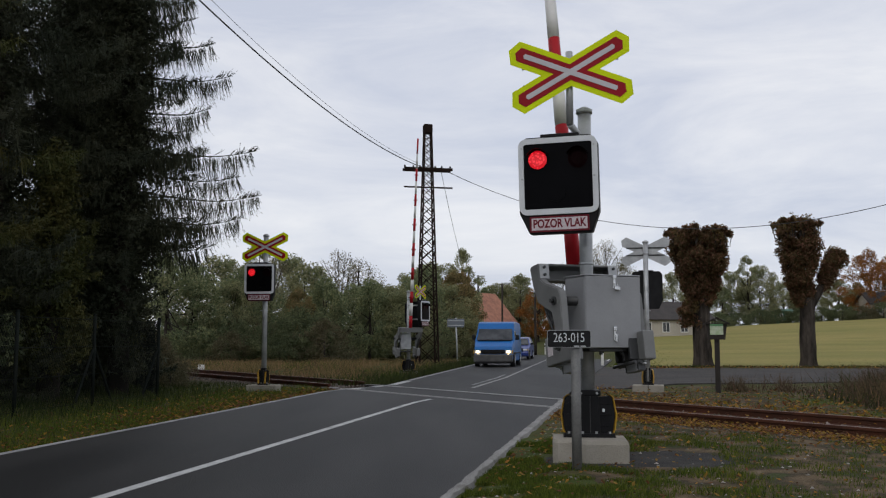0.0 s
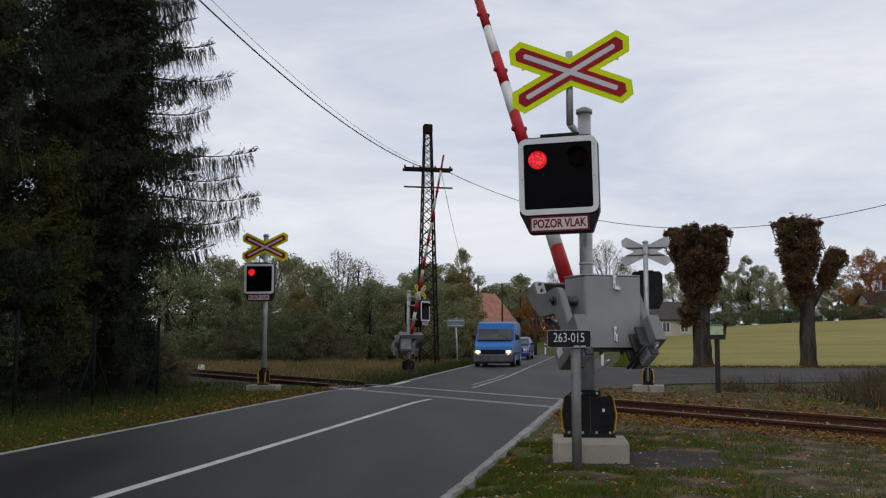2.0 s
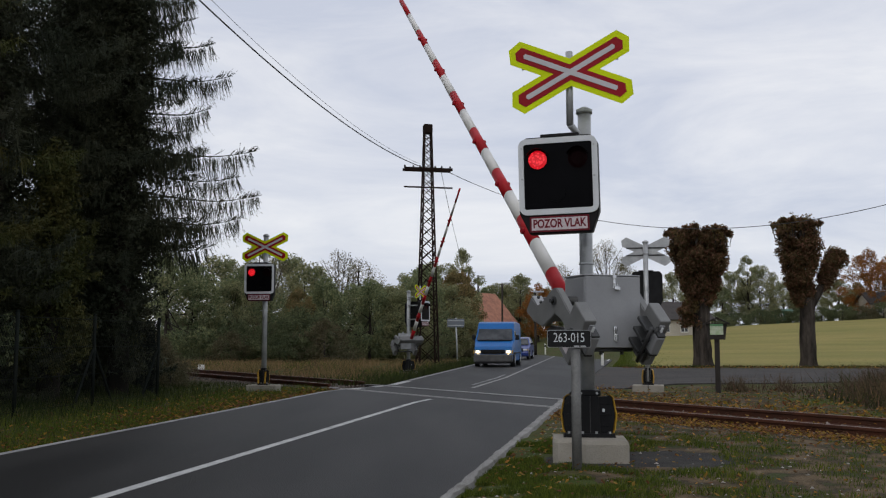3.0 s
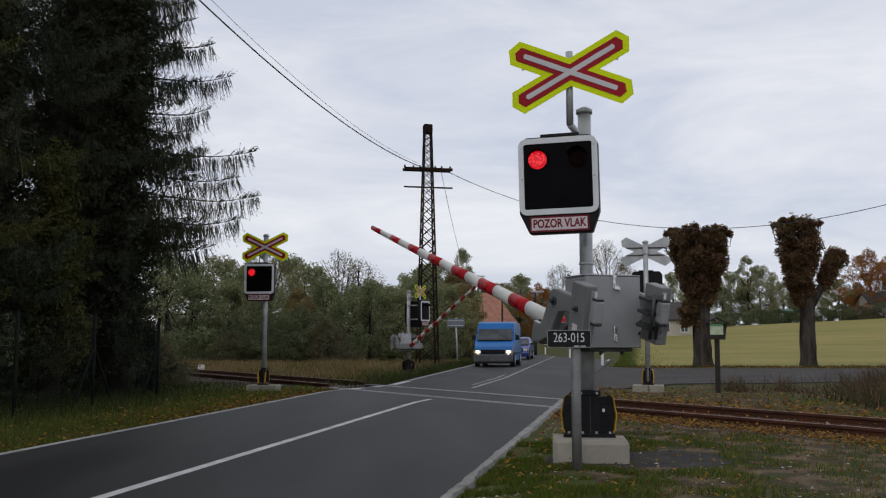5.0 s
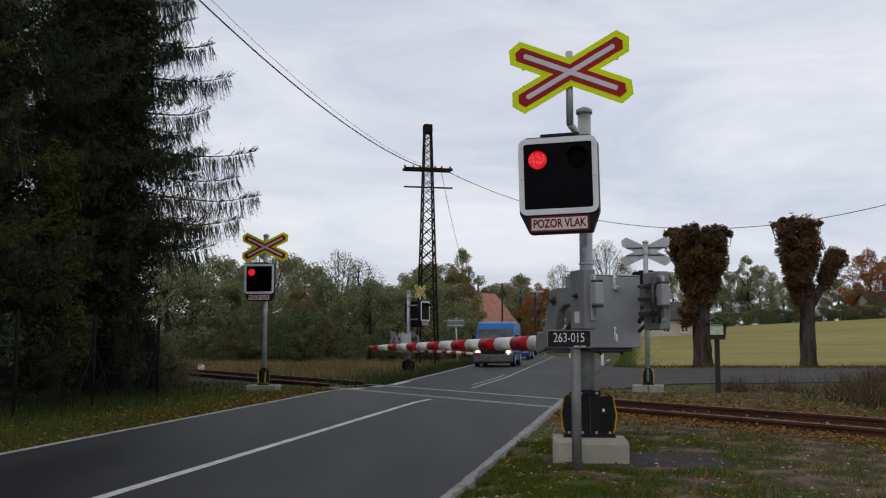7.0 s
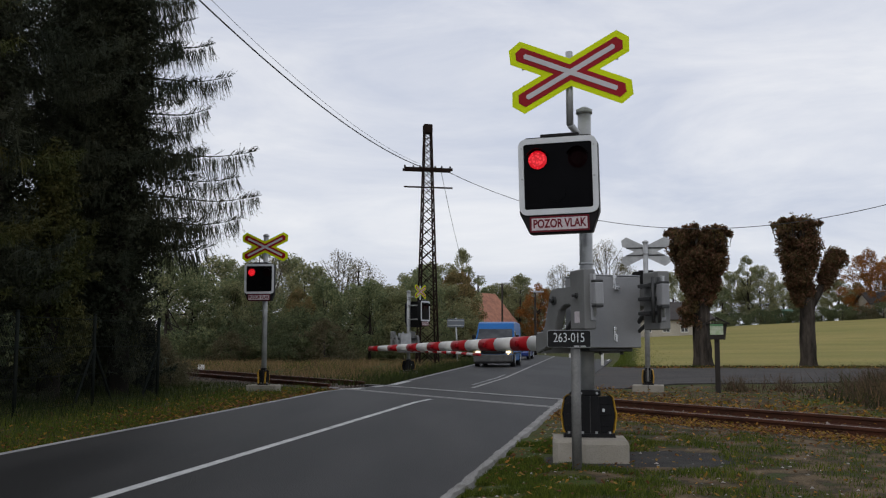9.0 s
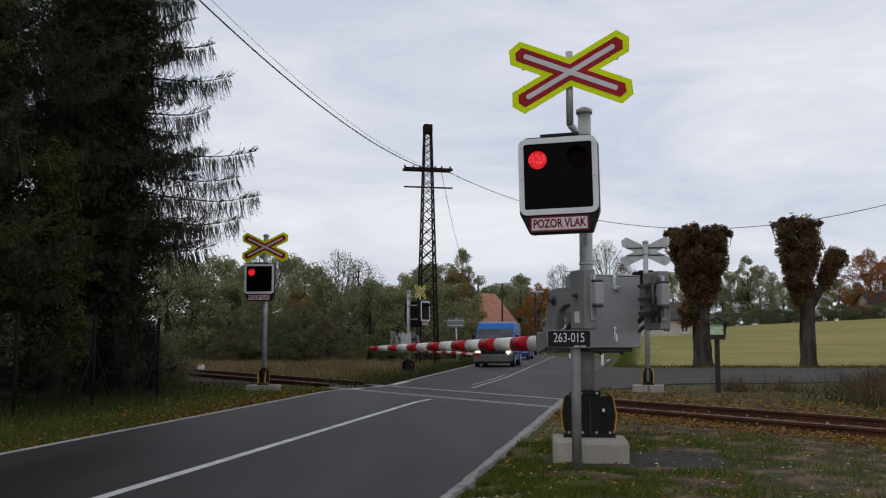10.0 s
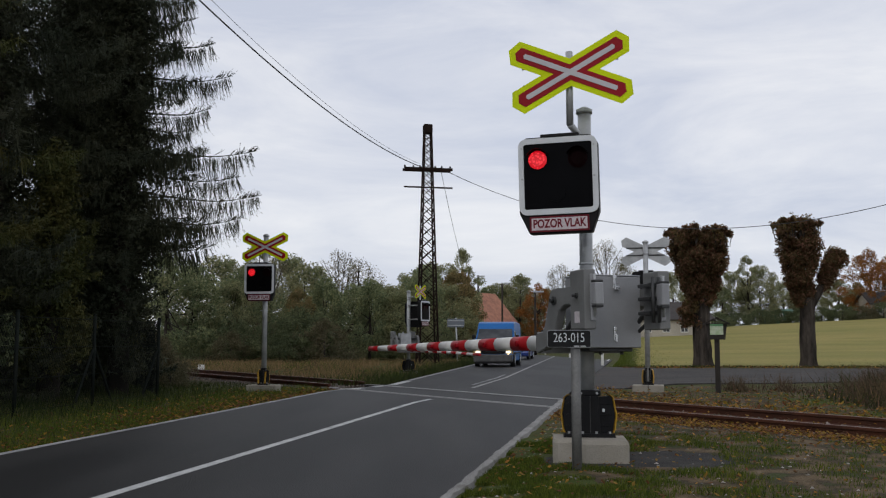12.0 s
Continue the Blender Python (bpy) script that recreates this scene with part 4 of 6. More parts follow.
        for _ in range(7):
            k = p + v * tl * rng.uniform(0.05, 1.0, n)[:, None]
            o = (unit(np.cross(v, rng.normal(0, 1, (n, 3)))) + v * 1.5) * rng.uniform(0.018, 0.042, n)[:, None]
            tris.append(np.stack([k, k + o + v * 0.006, k + o * 0.9 - v * 0.012], 1))
    inner, radii = [], []
    for _ in range(int(26 * h)):
        u = float(rng.uniform(low, 0.97))
        q, az = float(rng.uniform(0.03, 0.36)), float(rng.uniform(0, 6.283))
        rr = r * (1 - u) ** 0.75 * q
        inner.append(np.array((math.cos(az) * rr, math.sin(az) * rr, u * h)))
        radii.append(0.35)
    tris = np.concatenate(tris + [clumps(rng, inner, radii, 90, 0.095)])
    tri_cloud("crown", tris, material, t)
    return t


def clumps(rng, centres, radii, per, size):
    out = []
    for c, rr in zip(centres, radii):
        p = rng.normal(0, 1, (per, 3))
        p /= np.linalg.norm(p, axis=1)[:, None]
        p = c + p * (rng.uniform(0.35, 1.0, per) ** 0.6)[:, None] * rr
        a, b = rng.normal(0, 1, (per, 3)), rng.normal(0, 1, (per, 3))
        s = rng.uniform(0.5, 1.2, per)[:, None] * size
        out.append(np.stack([p, p + a / np.linalg.norm(a, axis=1)[:, None] * s, p + b / np.linalg.norm(b, axis=1)[:, None] * s * 0.8], 1))
    return np.concatenate(out)


def broadleaf(h, r, seed, material, label, leaves=60, per=70, size=0.20, shape=1.0, trunk=0.55, low=0.25, bark=BARK_GREY, category="tree", twigs=0):
    """Trunk, limbs and an uneven crown of leaf clumps, built at the origin."""
    rng = np.random.default_rng(seed)
    t = thing("broadleaf_tree", Matrix(), label, category, "trees in the distance")
    bm = bmesh.new()
    rod(bm, (0, 0, -0.3), (0.05 * h * 0.3, 0, h * trunk), 0.022 * h, 0.011 * h, seg=8, caps=False)
    centres, radii = [], []
    for i in range(leaves):
        u = float(rng.uniform(low, 1.0))
        prof = math.sin(math.pi * min(1.0, ((u - low) / (1 - low)) ** (0.75 * shape) * 0.93 + 0.07)) ** 0.6
        az, q = float(rng.uniform(0, 6.283)), float(rng.uniform(0.25, 1.0)) ** 0.6
        c = np.array((math.cos(az) * r * prof * q, math.sin(az) * r * prof * q, u * h * 0.96))
        centres.append(c)
        radii.append(float(rng.uniform(0.09, 0.2)) * r + 0.12)
        if i % 5 == 0:
            base = (0.01 * h, 0, h * (low * 0.7 + (trunk - low * 0.7) * float(rng.uniform(0.2, 1.0))))
            rod(bm, base, c, 0.007 * h, 0.002 * h, seg=5, caps=False)
    for _ in range(twigs):
        c = centres[int(rng.integers(len(centres)))]
        rod(bm, c * np.array((0.4, 0.4, 0.85)), c + rng.normal(0, 0.12 * r, 3) + np.array((0, 0, 0.06 * h)), 0.0035 * h, 0.001 * h, seg=4, caps=False)
    part("trunk", bm, bark, t)
    tri_cloud("crown", clumps(rng, centres, radii, per, size), material, t)
    return t


def pollard(x, y, label, heads, trunk_h, trunk_r, seed):
    """A lopped lime: a stout trunk with dense club-shaped heads of brown leaves."""
    rng = np.random.default_rng(seed)
    t = thing("pollard_tree", pose(x, y, land(x, y)), label, "pollarded tree", "pollarded trees beside the side road")
    bm = bmesh.new()
    rings, m = [], 22
    for i in range(26):
        u = i / 25
        z = -0.3 + (trunk_h + 0.3) * u
        r = trunk_r * (1.02 + 0.55 * max(0.0, 1 - (z + 0.3) / 0.8) ** 2 - 0.10 * u)
        ring = []
        for q in range(m):
            c, d = math.cos(q * 6.28319 / m), math.sin(q * 6.28319 / m)
            f = 1 + 0.10 * noise.noise((c * 4 + seed, d * 4, z * 0.7)) + 0.13 * max(0.0, noise.noise((c * 1.6 + seed, d * 1.6, z * 1.9))) + (0.05 if q % 2 else -0.04)
            ring.append(bm.verts.new((c * r * f + 0.03 * math.sin(z * 1.4 + seed), d * r * f, z)))
        rings.append(ring)
    for low, high in zip(rings, rings[1:]):
        for q in range(m):
            bm.faces.new((low[q], low[(q + 1) % m], high[(q + 1) % m], high[q]))
    cs, rs = [], []
    for (bx, bz), (tx, tz), r0, r1, n in heads:
        n = int(n * 1.2)
        rod(bm, (0, 0, trunk_h * 0.8), (bx, 0, bz), trunk_r * 0.7, trunk_r * 0.55, seg=8, caps=False)
        rod(bm, (bx, 0, bz), (bx + (tx - bx) * 0.8, 0, bz + (tz - bz) * 0.8), trunk_r * 0.55, trunk_r * 0.3, seg=8, caps=False)
        for i in range(n):
            u = float(rng.uniform(0, 1)) ** 0.8
            rr = r0 + (r1 - r0) * u ** 0.9
            if u > 0.78:
                rr *= math.sqrt(max(0.05, 1 - ((u - 0.78) / 0.30) ** 2))
            az, q = float(rng.uniform(0, 6.283)), float(rng.uniform(0.1, 1.0)) ** 0.5
            cs.append(np.array((bx + (tx - bx) * u + math.cos(az) * rr * q, math.sin(az) * rr * q, bz + (tz - bz) * u + rng.normal(0, 0.06))))
            rs.append(float(rng.uniform(0.2, 0.36)))
        for i in range(n // 4):
            az, q = float(rng.uniform(0, 6.283)), float(rng.uniform(0.2, 1.0))
            top = np.array((tx + math.cos(az) * r1 * q, math.sin(az) * r1 * q, tz))
            rod(bm, top - np.array((0, 0, 0.5)), top + np.array((rng.normal(0, 0.12), 0, rng.uniform(0.1, 0.45))), 0.014, 0.005, seg=4, caps=False)
            cs.append(top + np.array((0, 0, rng.uniform(0.0, 0.3))))
            rs.append(0.12)
    shoots, tips = [], []
    for (bx, bz), (tx, tz), r0, r1, n in heads:
        for i in range(int(44 * r1)):
            az, q = float(rng.uniform(0, 6.283)), float(rng.uniform(0.0, 1.0)) ** 0.5
            a = np.array((tx + math.cos(az) * r1 * q * 0.85, math.sin(az) * r1 * q * 0.85, tz - 0.25 - 0.35 * q))
            b = a + np.array((rng.normal(0, 0.10), rng.normal(0, 0.10), rng.uniform(0.45, 0.95)))
            rod(bm, a, b, 0.016, 0.005, seg=4, caps=False)
            for u in (0.55, 0.8, 1.0):
                shoots.append(a + (b - a) * u)
                tips.append(0.11)
    tri_cloud("shoots", clumps(rng, shoots, tips, 14, 0.10), LEAF_SHOOT, t, "yellow-green leaves on the young shoots")
    part("trunk", bm, BARK_GREY, t, "grey-brown furrowed trunk and knuckles")
    tri_cloud("crown", clumps(rng, cs, rs, 200, 0.14), LEAF_RUST, t, "dense rust-brown autumn leaves")
    return t


def woods():
    long_boughs = [(9.9, -5, 1.3), (9.3, 8, 1.5), (9.0, -12, 1.7), (8.6, 0, 1.5), (8.15, 4, 1.95), (7.9, -20, 1.5), (7.3, 2, 2.4), (7.05, -22, 1.7), (6.45, -6, 2.0), (6.1, 16, 1.5), (5.6, 0, 3.0), (5.45, -24, 1.9), (5.1, 10, 2.6), (4.65, 0, 3.1), (4.5, -26, 2.0), (4.05, 6, 2.7), (3.85, -14, 2.1), (3.4, 2, 2.1)]
    spruce(-7.25, 21.6, 14.5, 2.45, 13, NEEDLE_DARK, "tall dark spruce with long drooping boughs behind the fence", low=0.05, dens=2.1, ragged=0.6, twigs=34, boughs=long_boughs)
    spruce(-7.9, 19.4, 5.2, 2.3, 23, NEEDLE_GREEN, "young yellowing larch under the taller trees", low=0.14, dens=1.1)
    spruce(-7.7, 22.8, 4.6, 1.9, 24, NEEDLE_GREEN, "small yellow-brown larch in front of the spruce", low=0.12, dens=1.0)
    spruce(-10.7, 20.4, 20, 3.4, 25, NEEDLE_DARK, "dense dark spruce standing close behind the others", low=0.03, dens=1.2)
    spruce(-8.6, 15.4, 17, 3.1, 2, NEEDLE_GREEN, "yellowish green larch hanging over the verge", low=0.03, dens=1.0)
    spruce(-9.0, 19.0, 20, 4.2, 3, NEEDLE_DARK, "tall dark spruce deep in the row", low=0.02, dens=1.1)
    spruce(-9.1, 25.5, 18, 2.8, 4, NEEDLE_DARK, "dark spruce with a broad skirt of branches", low=0.02, dens=0.95)
    spruce(-12.0, 22.5, 21, 4.2, 5, NEEDLE_DARK, "tall dark spruce at the back of the row", dens=0.9)
    spruce(-11.6, 28.5, 19, 4.0, 6, NEEDLE_DARK, "dark spruce near the railway bank", dens=0.9)
    spruce(-12.5, 17.0, 20, 4.2, 7, NEEDLE_DARK, "dark spruce beyond the fence corner", dens=0.9)
    spruce(-9.2, 23.8, 17, 2.9, 8, NEEDLE_DARK, "younger spruce filling the gap in the row", low=0.02, dens=1.0)
    # Three unseen spruces extend the row out of view to shade the road.
    spruce(-9.4, 10.8, 17, 3.6, 9, NEEDLE_DARK, "unseen spruce added to shade the road, near end of the row", low=0.03, dens=0.6)
    spruce(-9.0, 5.2, 18, 3.6, 10, NEEDLE_DARK, "unseen spruce added to shade the road, closing the row", low=0.03, dens=0.6)
    spruce(-9.6, -0.8, 17, 3.6, 11, NEEDLE_DARK, "unseen spruce added to shade the road, behind the verge", low=0.03, dens=0.6)
    protos = {
        "olive": broadleaf(8.0, 3.3, 11, LEAF_OLIVE, "olive green broadleaf tree at the meadow's edge", 85, 220, 0.17, low=0.10),
        "dark": broadleaf(7.5, 3.4, 12, LEAF_DARK, "dark green broadleaf tree in the wood's edge", 85, 220, 0.18, low=0.04),
        "yellow": broadleaf(8.5, 2.8, 13, LEAF_YELLOW, "yellow and brown autumn tree behind the meadow", 75, 170, 0.17, low=0.14),
        "orange": broadleaf(9.0, 3.6, 14, LEAF_ORANGE, "orange autumn tree among green ones", 85, 170, 0.19, low=0.14),
        "bare": broadleaf(9.0, 3.2, 15, LEAF_GREY, "half bare grey tree with few pale leaves", 80, 70, 0.13, low=0.2, twigs=50),
        "slim": broadleaf(10.0, 1.9, 16, LEAF_OLIVE, "slim upright olive green tree", 80, 170, 0.16, shape=1.5, low=0.06),
        "bush": broadleaf(3.4, 2.6, 17, LEAF_BUSH, "green bush below the trees, darkened for their shadow", 60, 200, 0.14, low=0.0, category="bush"),
        "brush": broadleaf(3.0, 2.4, 18, LEAF_BRUSH, "low brownish undergrowth bush at the wood", 55, 180, 0.13, low=0.0, category="bush"),
    }
    base = {"olive": 8.0, "dark": 7.5, "yellow": 8.5, "orange": 9.0, "bare": 9.0, "slim": 10.0, "bush": 3.4, "brush": 3.0}
    rng = random.Random(4)
    # kind, bearing (x per metre of y), distance, height
    rows = [
        ("dark", -0.288, 56, 6.4), ("dark", -0.262, 58, 6.0), ("olive", -0.236, 64, 7.2), ("olive", -0.222, 60, 5.2), ("yellow", -0.150, 60, 4.6), ("slim", -0.192, 70, 8.6), ("dark", -0.076, 62, 5.2), ("olive", -0.040, 62, 4.8), ("dark", -0.024, 64, 5.6), ("dark", -0.206, 62, 6.0), ("bare", -0.178, 74, 8.2), ("olive", -0.164, 76, 8.4), ("olive", -0.142, 70, 7.2),
        ("bare", -0.108, 82, 9.0), ("bare", -0.088, 80, 8.2), ("dark", -0.122, 66, 5.6), ("olive", -0.070, 74, 5.9), ("olive", -0.052, 72, 5.7), ("dark", -0.092, 64, 5.0),
        ("olive", -0.034, 80, 7.2), ("dark", -0.018, 76, 7.2), ("olive", -0.006, 84, 8.4), ("slim", 0.022, 92, 10.4), ("yellow", 0.018, 78, 7.0), ("yellow", 0.012, 72, 6.6), ("olive", 0.004, 70, 5.6),
        ("slim", 0.080, 128, 10.2), ("olive", 0.058, 134, 9.6), ("dark", 0.044, 140, 9.0), ("olive", 0.080, 135, 10.4), ("orange", 0.099, 120, 8.0), ("orange", 0.088, 140, 8.0), ("yellow", 0.070, 140, 9.2), ("bare", 0.122, 130, 11.0), ("dark", 0.110, 138, 8.0),
        ("bare", 0.170, 120, 13.2), ("bare", 0.186, 125, 11.5), ("olive", 0.148, 140, 8.0), ("dark", 0.136, 130, 7.2), ("olive", 0.205, 150, 8.5), ("olive", 0.240, 124, 9.6), ("bare", 0.256, 124, 8.0),
        ("slim", 0.317, 158, 14.2), ("olive", 0.330, 160, 12.8), ("olive", 0.300, 162, 12.0), ("bare", 0.342, 165, 11.5), ("dark", 0.290, 160, 9.0), ("olive", 0.354, 170, 10.5),
        ("dark", 0.385, 170, 8.0), ("slim", 0.400, 172, 9.5), ("olive", 0.412, 165, 10.5), ("bare", 0.372, 168, 9.0), ("slim", 0.366, 172, 11.5), ("dark", 0.425, 170, 8.5), ("orange", 0.444, 158, 14.5), ("orange", 0.462, 162, 13.5), ("yellow", 0.432, 172, 10.0), ("dark", 0.472, 165, 11.0), ("olive", 0.495, 165, 13.0),
    ]
    used = set()
    for kind, b, d, h in rows:
        p = protos[kind]
        x = b * d
        s = max(4.5, h - 0.65 * max(0.0, land(x, d))) / base[kind]
        m = pose(x, d, land(x, d) - 0.1, 0, 0, rng.uniform(0, 360)) 
        if kind in used:
            p = copy_thing(p, m)
        else:
            p.matrix_basis = m
            used.add(kind)
        p.scale = (s * rng.uniform(0.9, 1.15), s * rng.uniform(0.9, 1.1), s)
    # undergrowth below the wood's edge, beyond the meadow, and the hedge at the top of the field
    for i in range(64):
        kind = "bush" if rng.random() < 0.62 else "brush"
        if i < 40:
            d = rng.uniform(54, 68) if i < 26 else rng.uniform(66, 74)
            b = -0.285 + 0.268 * (i / 40) + rng.uniform(-0.006, 0.006)
        elif i < 50:
            d = rng.uniform(74, 90)
            b = -0.02 + 0.055 * ((i - 40) / 10)
        else:
            d = rng.uniform(146, 156)
            b = 0.20 + 0.30 * ((i - 50) / 14)
        m = pose(b * d, d, land(b * d, d) - 0.15, 0, 0, rng.uniform(0, 360))
        p = protos[kind]
        if kind in used:
            p = copy_thing(p, m)
        else:
            p.matrix_basis = m
            used.add(kind)
        s = rng.uniform(0.45, 0.95) if i < 50 else rng.uniform(0.8, 1.1)
        p.scale = (s * 1.2, s, s * (1.0 if i < 50 else 0.7))
    for x, y, s in ((-7.75, 26.4, 0.42), (-7.1, 25.2, 0.30), (-8.6, 28.4, 0.5), (-9.7, 31.0, 0.6)):
        p = copy_thing(protos["brush"], pose(x, y, land(x, y) - 0.1, 0, 0, x * 50))
        p.scale = (s, s, s)
    for x, y, s in ((-11.9, 27.5, 1.0), (-12.5, 25.0, 1.3), (-13.5, 29.0, 1.4), (-15.5, 33.0, 1.5), (-10.8, 20.5, 1.2), (-12.5, 15.5, 1.3), (-10.5, 17.2, 1.0), (-14.5, 22.0, 1.5), (-17.5, 37.0, 1.6)):
        p = copy_thing(protos["bush"], pose(x, y, land(x, y) - 0.1, 0, 0, x * 70))
        p.scale = (s, s, s)
    pollard(12.35, 46.0, "pollarded lime with one broad brown head", [((0.0, 3.0), (-0.05, 6.25), 0.36, 1.62, 210), ((-0.45, 2.0), (-0.5, 2.75), 0.42, 0.5, 18)], 3.4, 0.41, 21)
    pollard(17.4, 46.0, "pollarded lime with a forked brown head", [((-0.2, 3.0), (-0.38, 6.7), 0.28, 1.12, 120), ((0.78, 3.9), (1.55, 5.3), 0.18, 0.46, 34)], 3.3, 0.36, 22)


# ---- lattice mast and wires ----
def lattice_mast():
    t = thing("lattice_mast", pose(-0.80, 49.4, 0, 0, 0, 12), "tall rusty steel lattice power pole with cross-arms", "power pole")
    h, w0, w1 = 12.35, 0.50, 0.17
    half = lambda z: w0 + (w1 - w0) * z / h
    for sx in (-1, 1):
        for sy in (-1, 1):
            bm = bmesh.new()
            a, b = Vector((sx * half(0), sy * half(0), -0.2)), Vector((sx * half(h), sy * half(h), h))
            rod(bm, a, b, 0.055, 0.045, seg=4)
            part("leg", bm, LATTICE, t)
    zs = [0.0]
    while zs[-1] < h - 0.4:
        zs.append(zs[-1] + half(zs[-1]) * 1.75)
    for i in range(len(zs) - 1):
        z0, z1 = zs[i], min(zs[i + 1], h)
        for ax in (0, 1):
            for s in (-1, 1):
                for flip in (-1, 1):
                    a = Vector((flip * half(z0), s * half(z0), z0))
                    b = Vector((-flip * half(z1), s * half(z1), z1))
                    if ax:
                        a, b = Vector((a.y, a.x, a.z)), Vector((b.y, b.x, b.z))
                    bm = bmesh.new()
                    rod(bm, a, b, 0.022, seg=4)
                    part("brace", bm, LATTICE, t)
    bm = bmesh.new()
    box(bm, (0.46, 0.46, 0.5), pose(0, 0, h - 0.15), 0.06)
    part("cap", bm, LATTICE, t, "rusty cap at the top")
    for z, w, th in ((10.06, 1.28, 0.075), (9.1, 1.28, 0.04)):
        bm = bmesh.new()
        for y in (-0.24, 0.24) if th > 0.05 else (-0.2,):
            box(bm, (2 * w, 0.06, th * 2), pose(0, y, z), 0.01)
        arm = part("crossarm", bm, LATTICE, t)
        if th > 0.05:
            for x in (-1.2, -0.75, -0.4, 0.4, 0.75, 1.2):
                bm = bmesh.new()
                rod(bm, (x, 0, z + 0.06), (x, 0, z + 0.13), 0.045, 0.05, seg=8)
                rod(bm, (x, 0, z + 0.13), (x, 0, z + 0.22), 0.055, 0.03, seg=8)
                part("insulator", bm, LATTICE, arm, "small brown insulator")
    return t


def wire(a, b, sag, r, label):
    a, b = Vector(a), Vector(b)
    cu = bpy.data.curves.new("overhead_wire", "CURVE")
    cu.dimensions, cu.bevel_depth, cu.bevel_resolution = "3D", r, 1
    n = 40
    sp = cu.splines.new("POLY")
    sp.points.add(n)
    for i in range(n + 1):
        q = i / n
        p = a.lerp(b, q) - Vector((0, 0, sag * 4 * q * (1 - q)))
        sp.points[i].co = (*p, 1)
    cu.materials.append(WIRE)
    return tagged(new("overhead_wire", cu), label, "wire", "overhead wires")


def wires():
    wire((-1.0, 49.3, 10.15), (-9.1, 12.0, 11.8), 1.32, 0.022, "dark overhead wire sagging from the lattice pole")
    wire((-1.2, 49.3, 10.35), (-9.1, 12.0, 12.25), 1.30, 0.007, "thin overhead wire sagging from the lattice pole")
    wire((0.25, 49.4, 9.95), (24.0, 34.0, 9.0), 3.4, 0.016, "overhead wire running over the side road")
    wire((-0.1, 49.2, 9.95), (1.2, 62.0, 6.4), 0.2, 0.012, "thin stay wire dropping from the lattice pole")


# ---- vehicles ----
BLUE = mat("blue van paint", (0.006, 0.115, 0.36), (0.005, 0.105, 0.33), rough=0.35, scale=2, bump=0.0, spec=0.3)
BLUE_DARK = mat("dark blue car paint", (0.018, 0.040, 0.20), (0.016, 0.035, 0.17), rough=0.3, scale=2, bump=0.0)
CAR_GLASS = mat("vehicle glass", (0.020, 0.023, 0.026), (0.060, 0.064, 0.068), rough=0.06, scale=2, bump=0.0)
TRIM = mat("dark grey trim", (0.018, 0.018, 0.019), (0.013, 0.013, 0.014), spec=0.15, rough=0.6, scale=4, bump=0.05)
TYRE = mat("tyre rubber", (0.014, 0.014, 0.014), (0.020, 0.019, 0.018), rough=0.85, scale=5, bump=0.2)
HEADLIGHT = mat("lit headlamp", (0.8, 0.75, 0.6), rough=0.2, bump=0, emit=(1.0, 0.74, 0.38), power=3.2)
BUMPER = mat("grey plastic bumper", (0.085, 0.084, 0.083), (0.055, 0.055, 0.055), rough=0.6, scale=4, bump=0.05, grain=0.1)
LENS = mat("headlamp lens", (0.45, 0.46, 0.46), rough=0.15, bump=0)


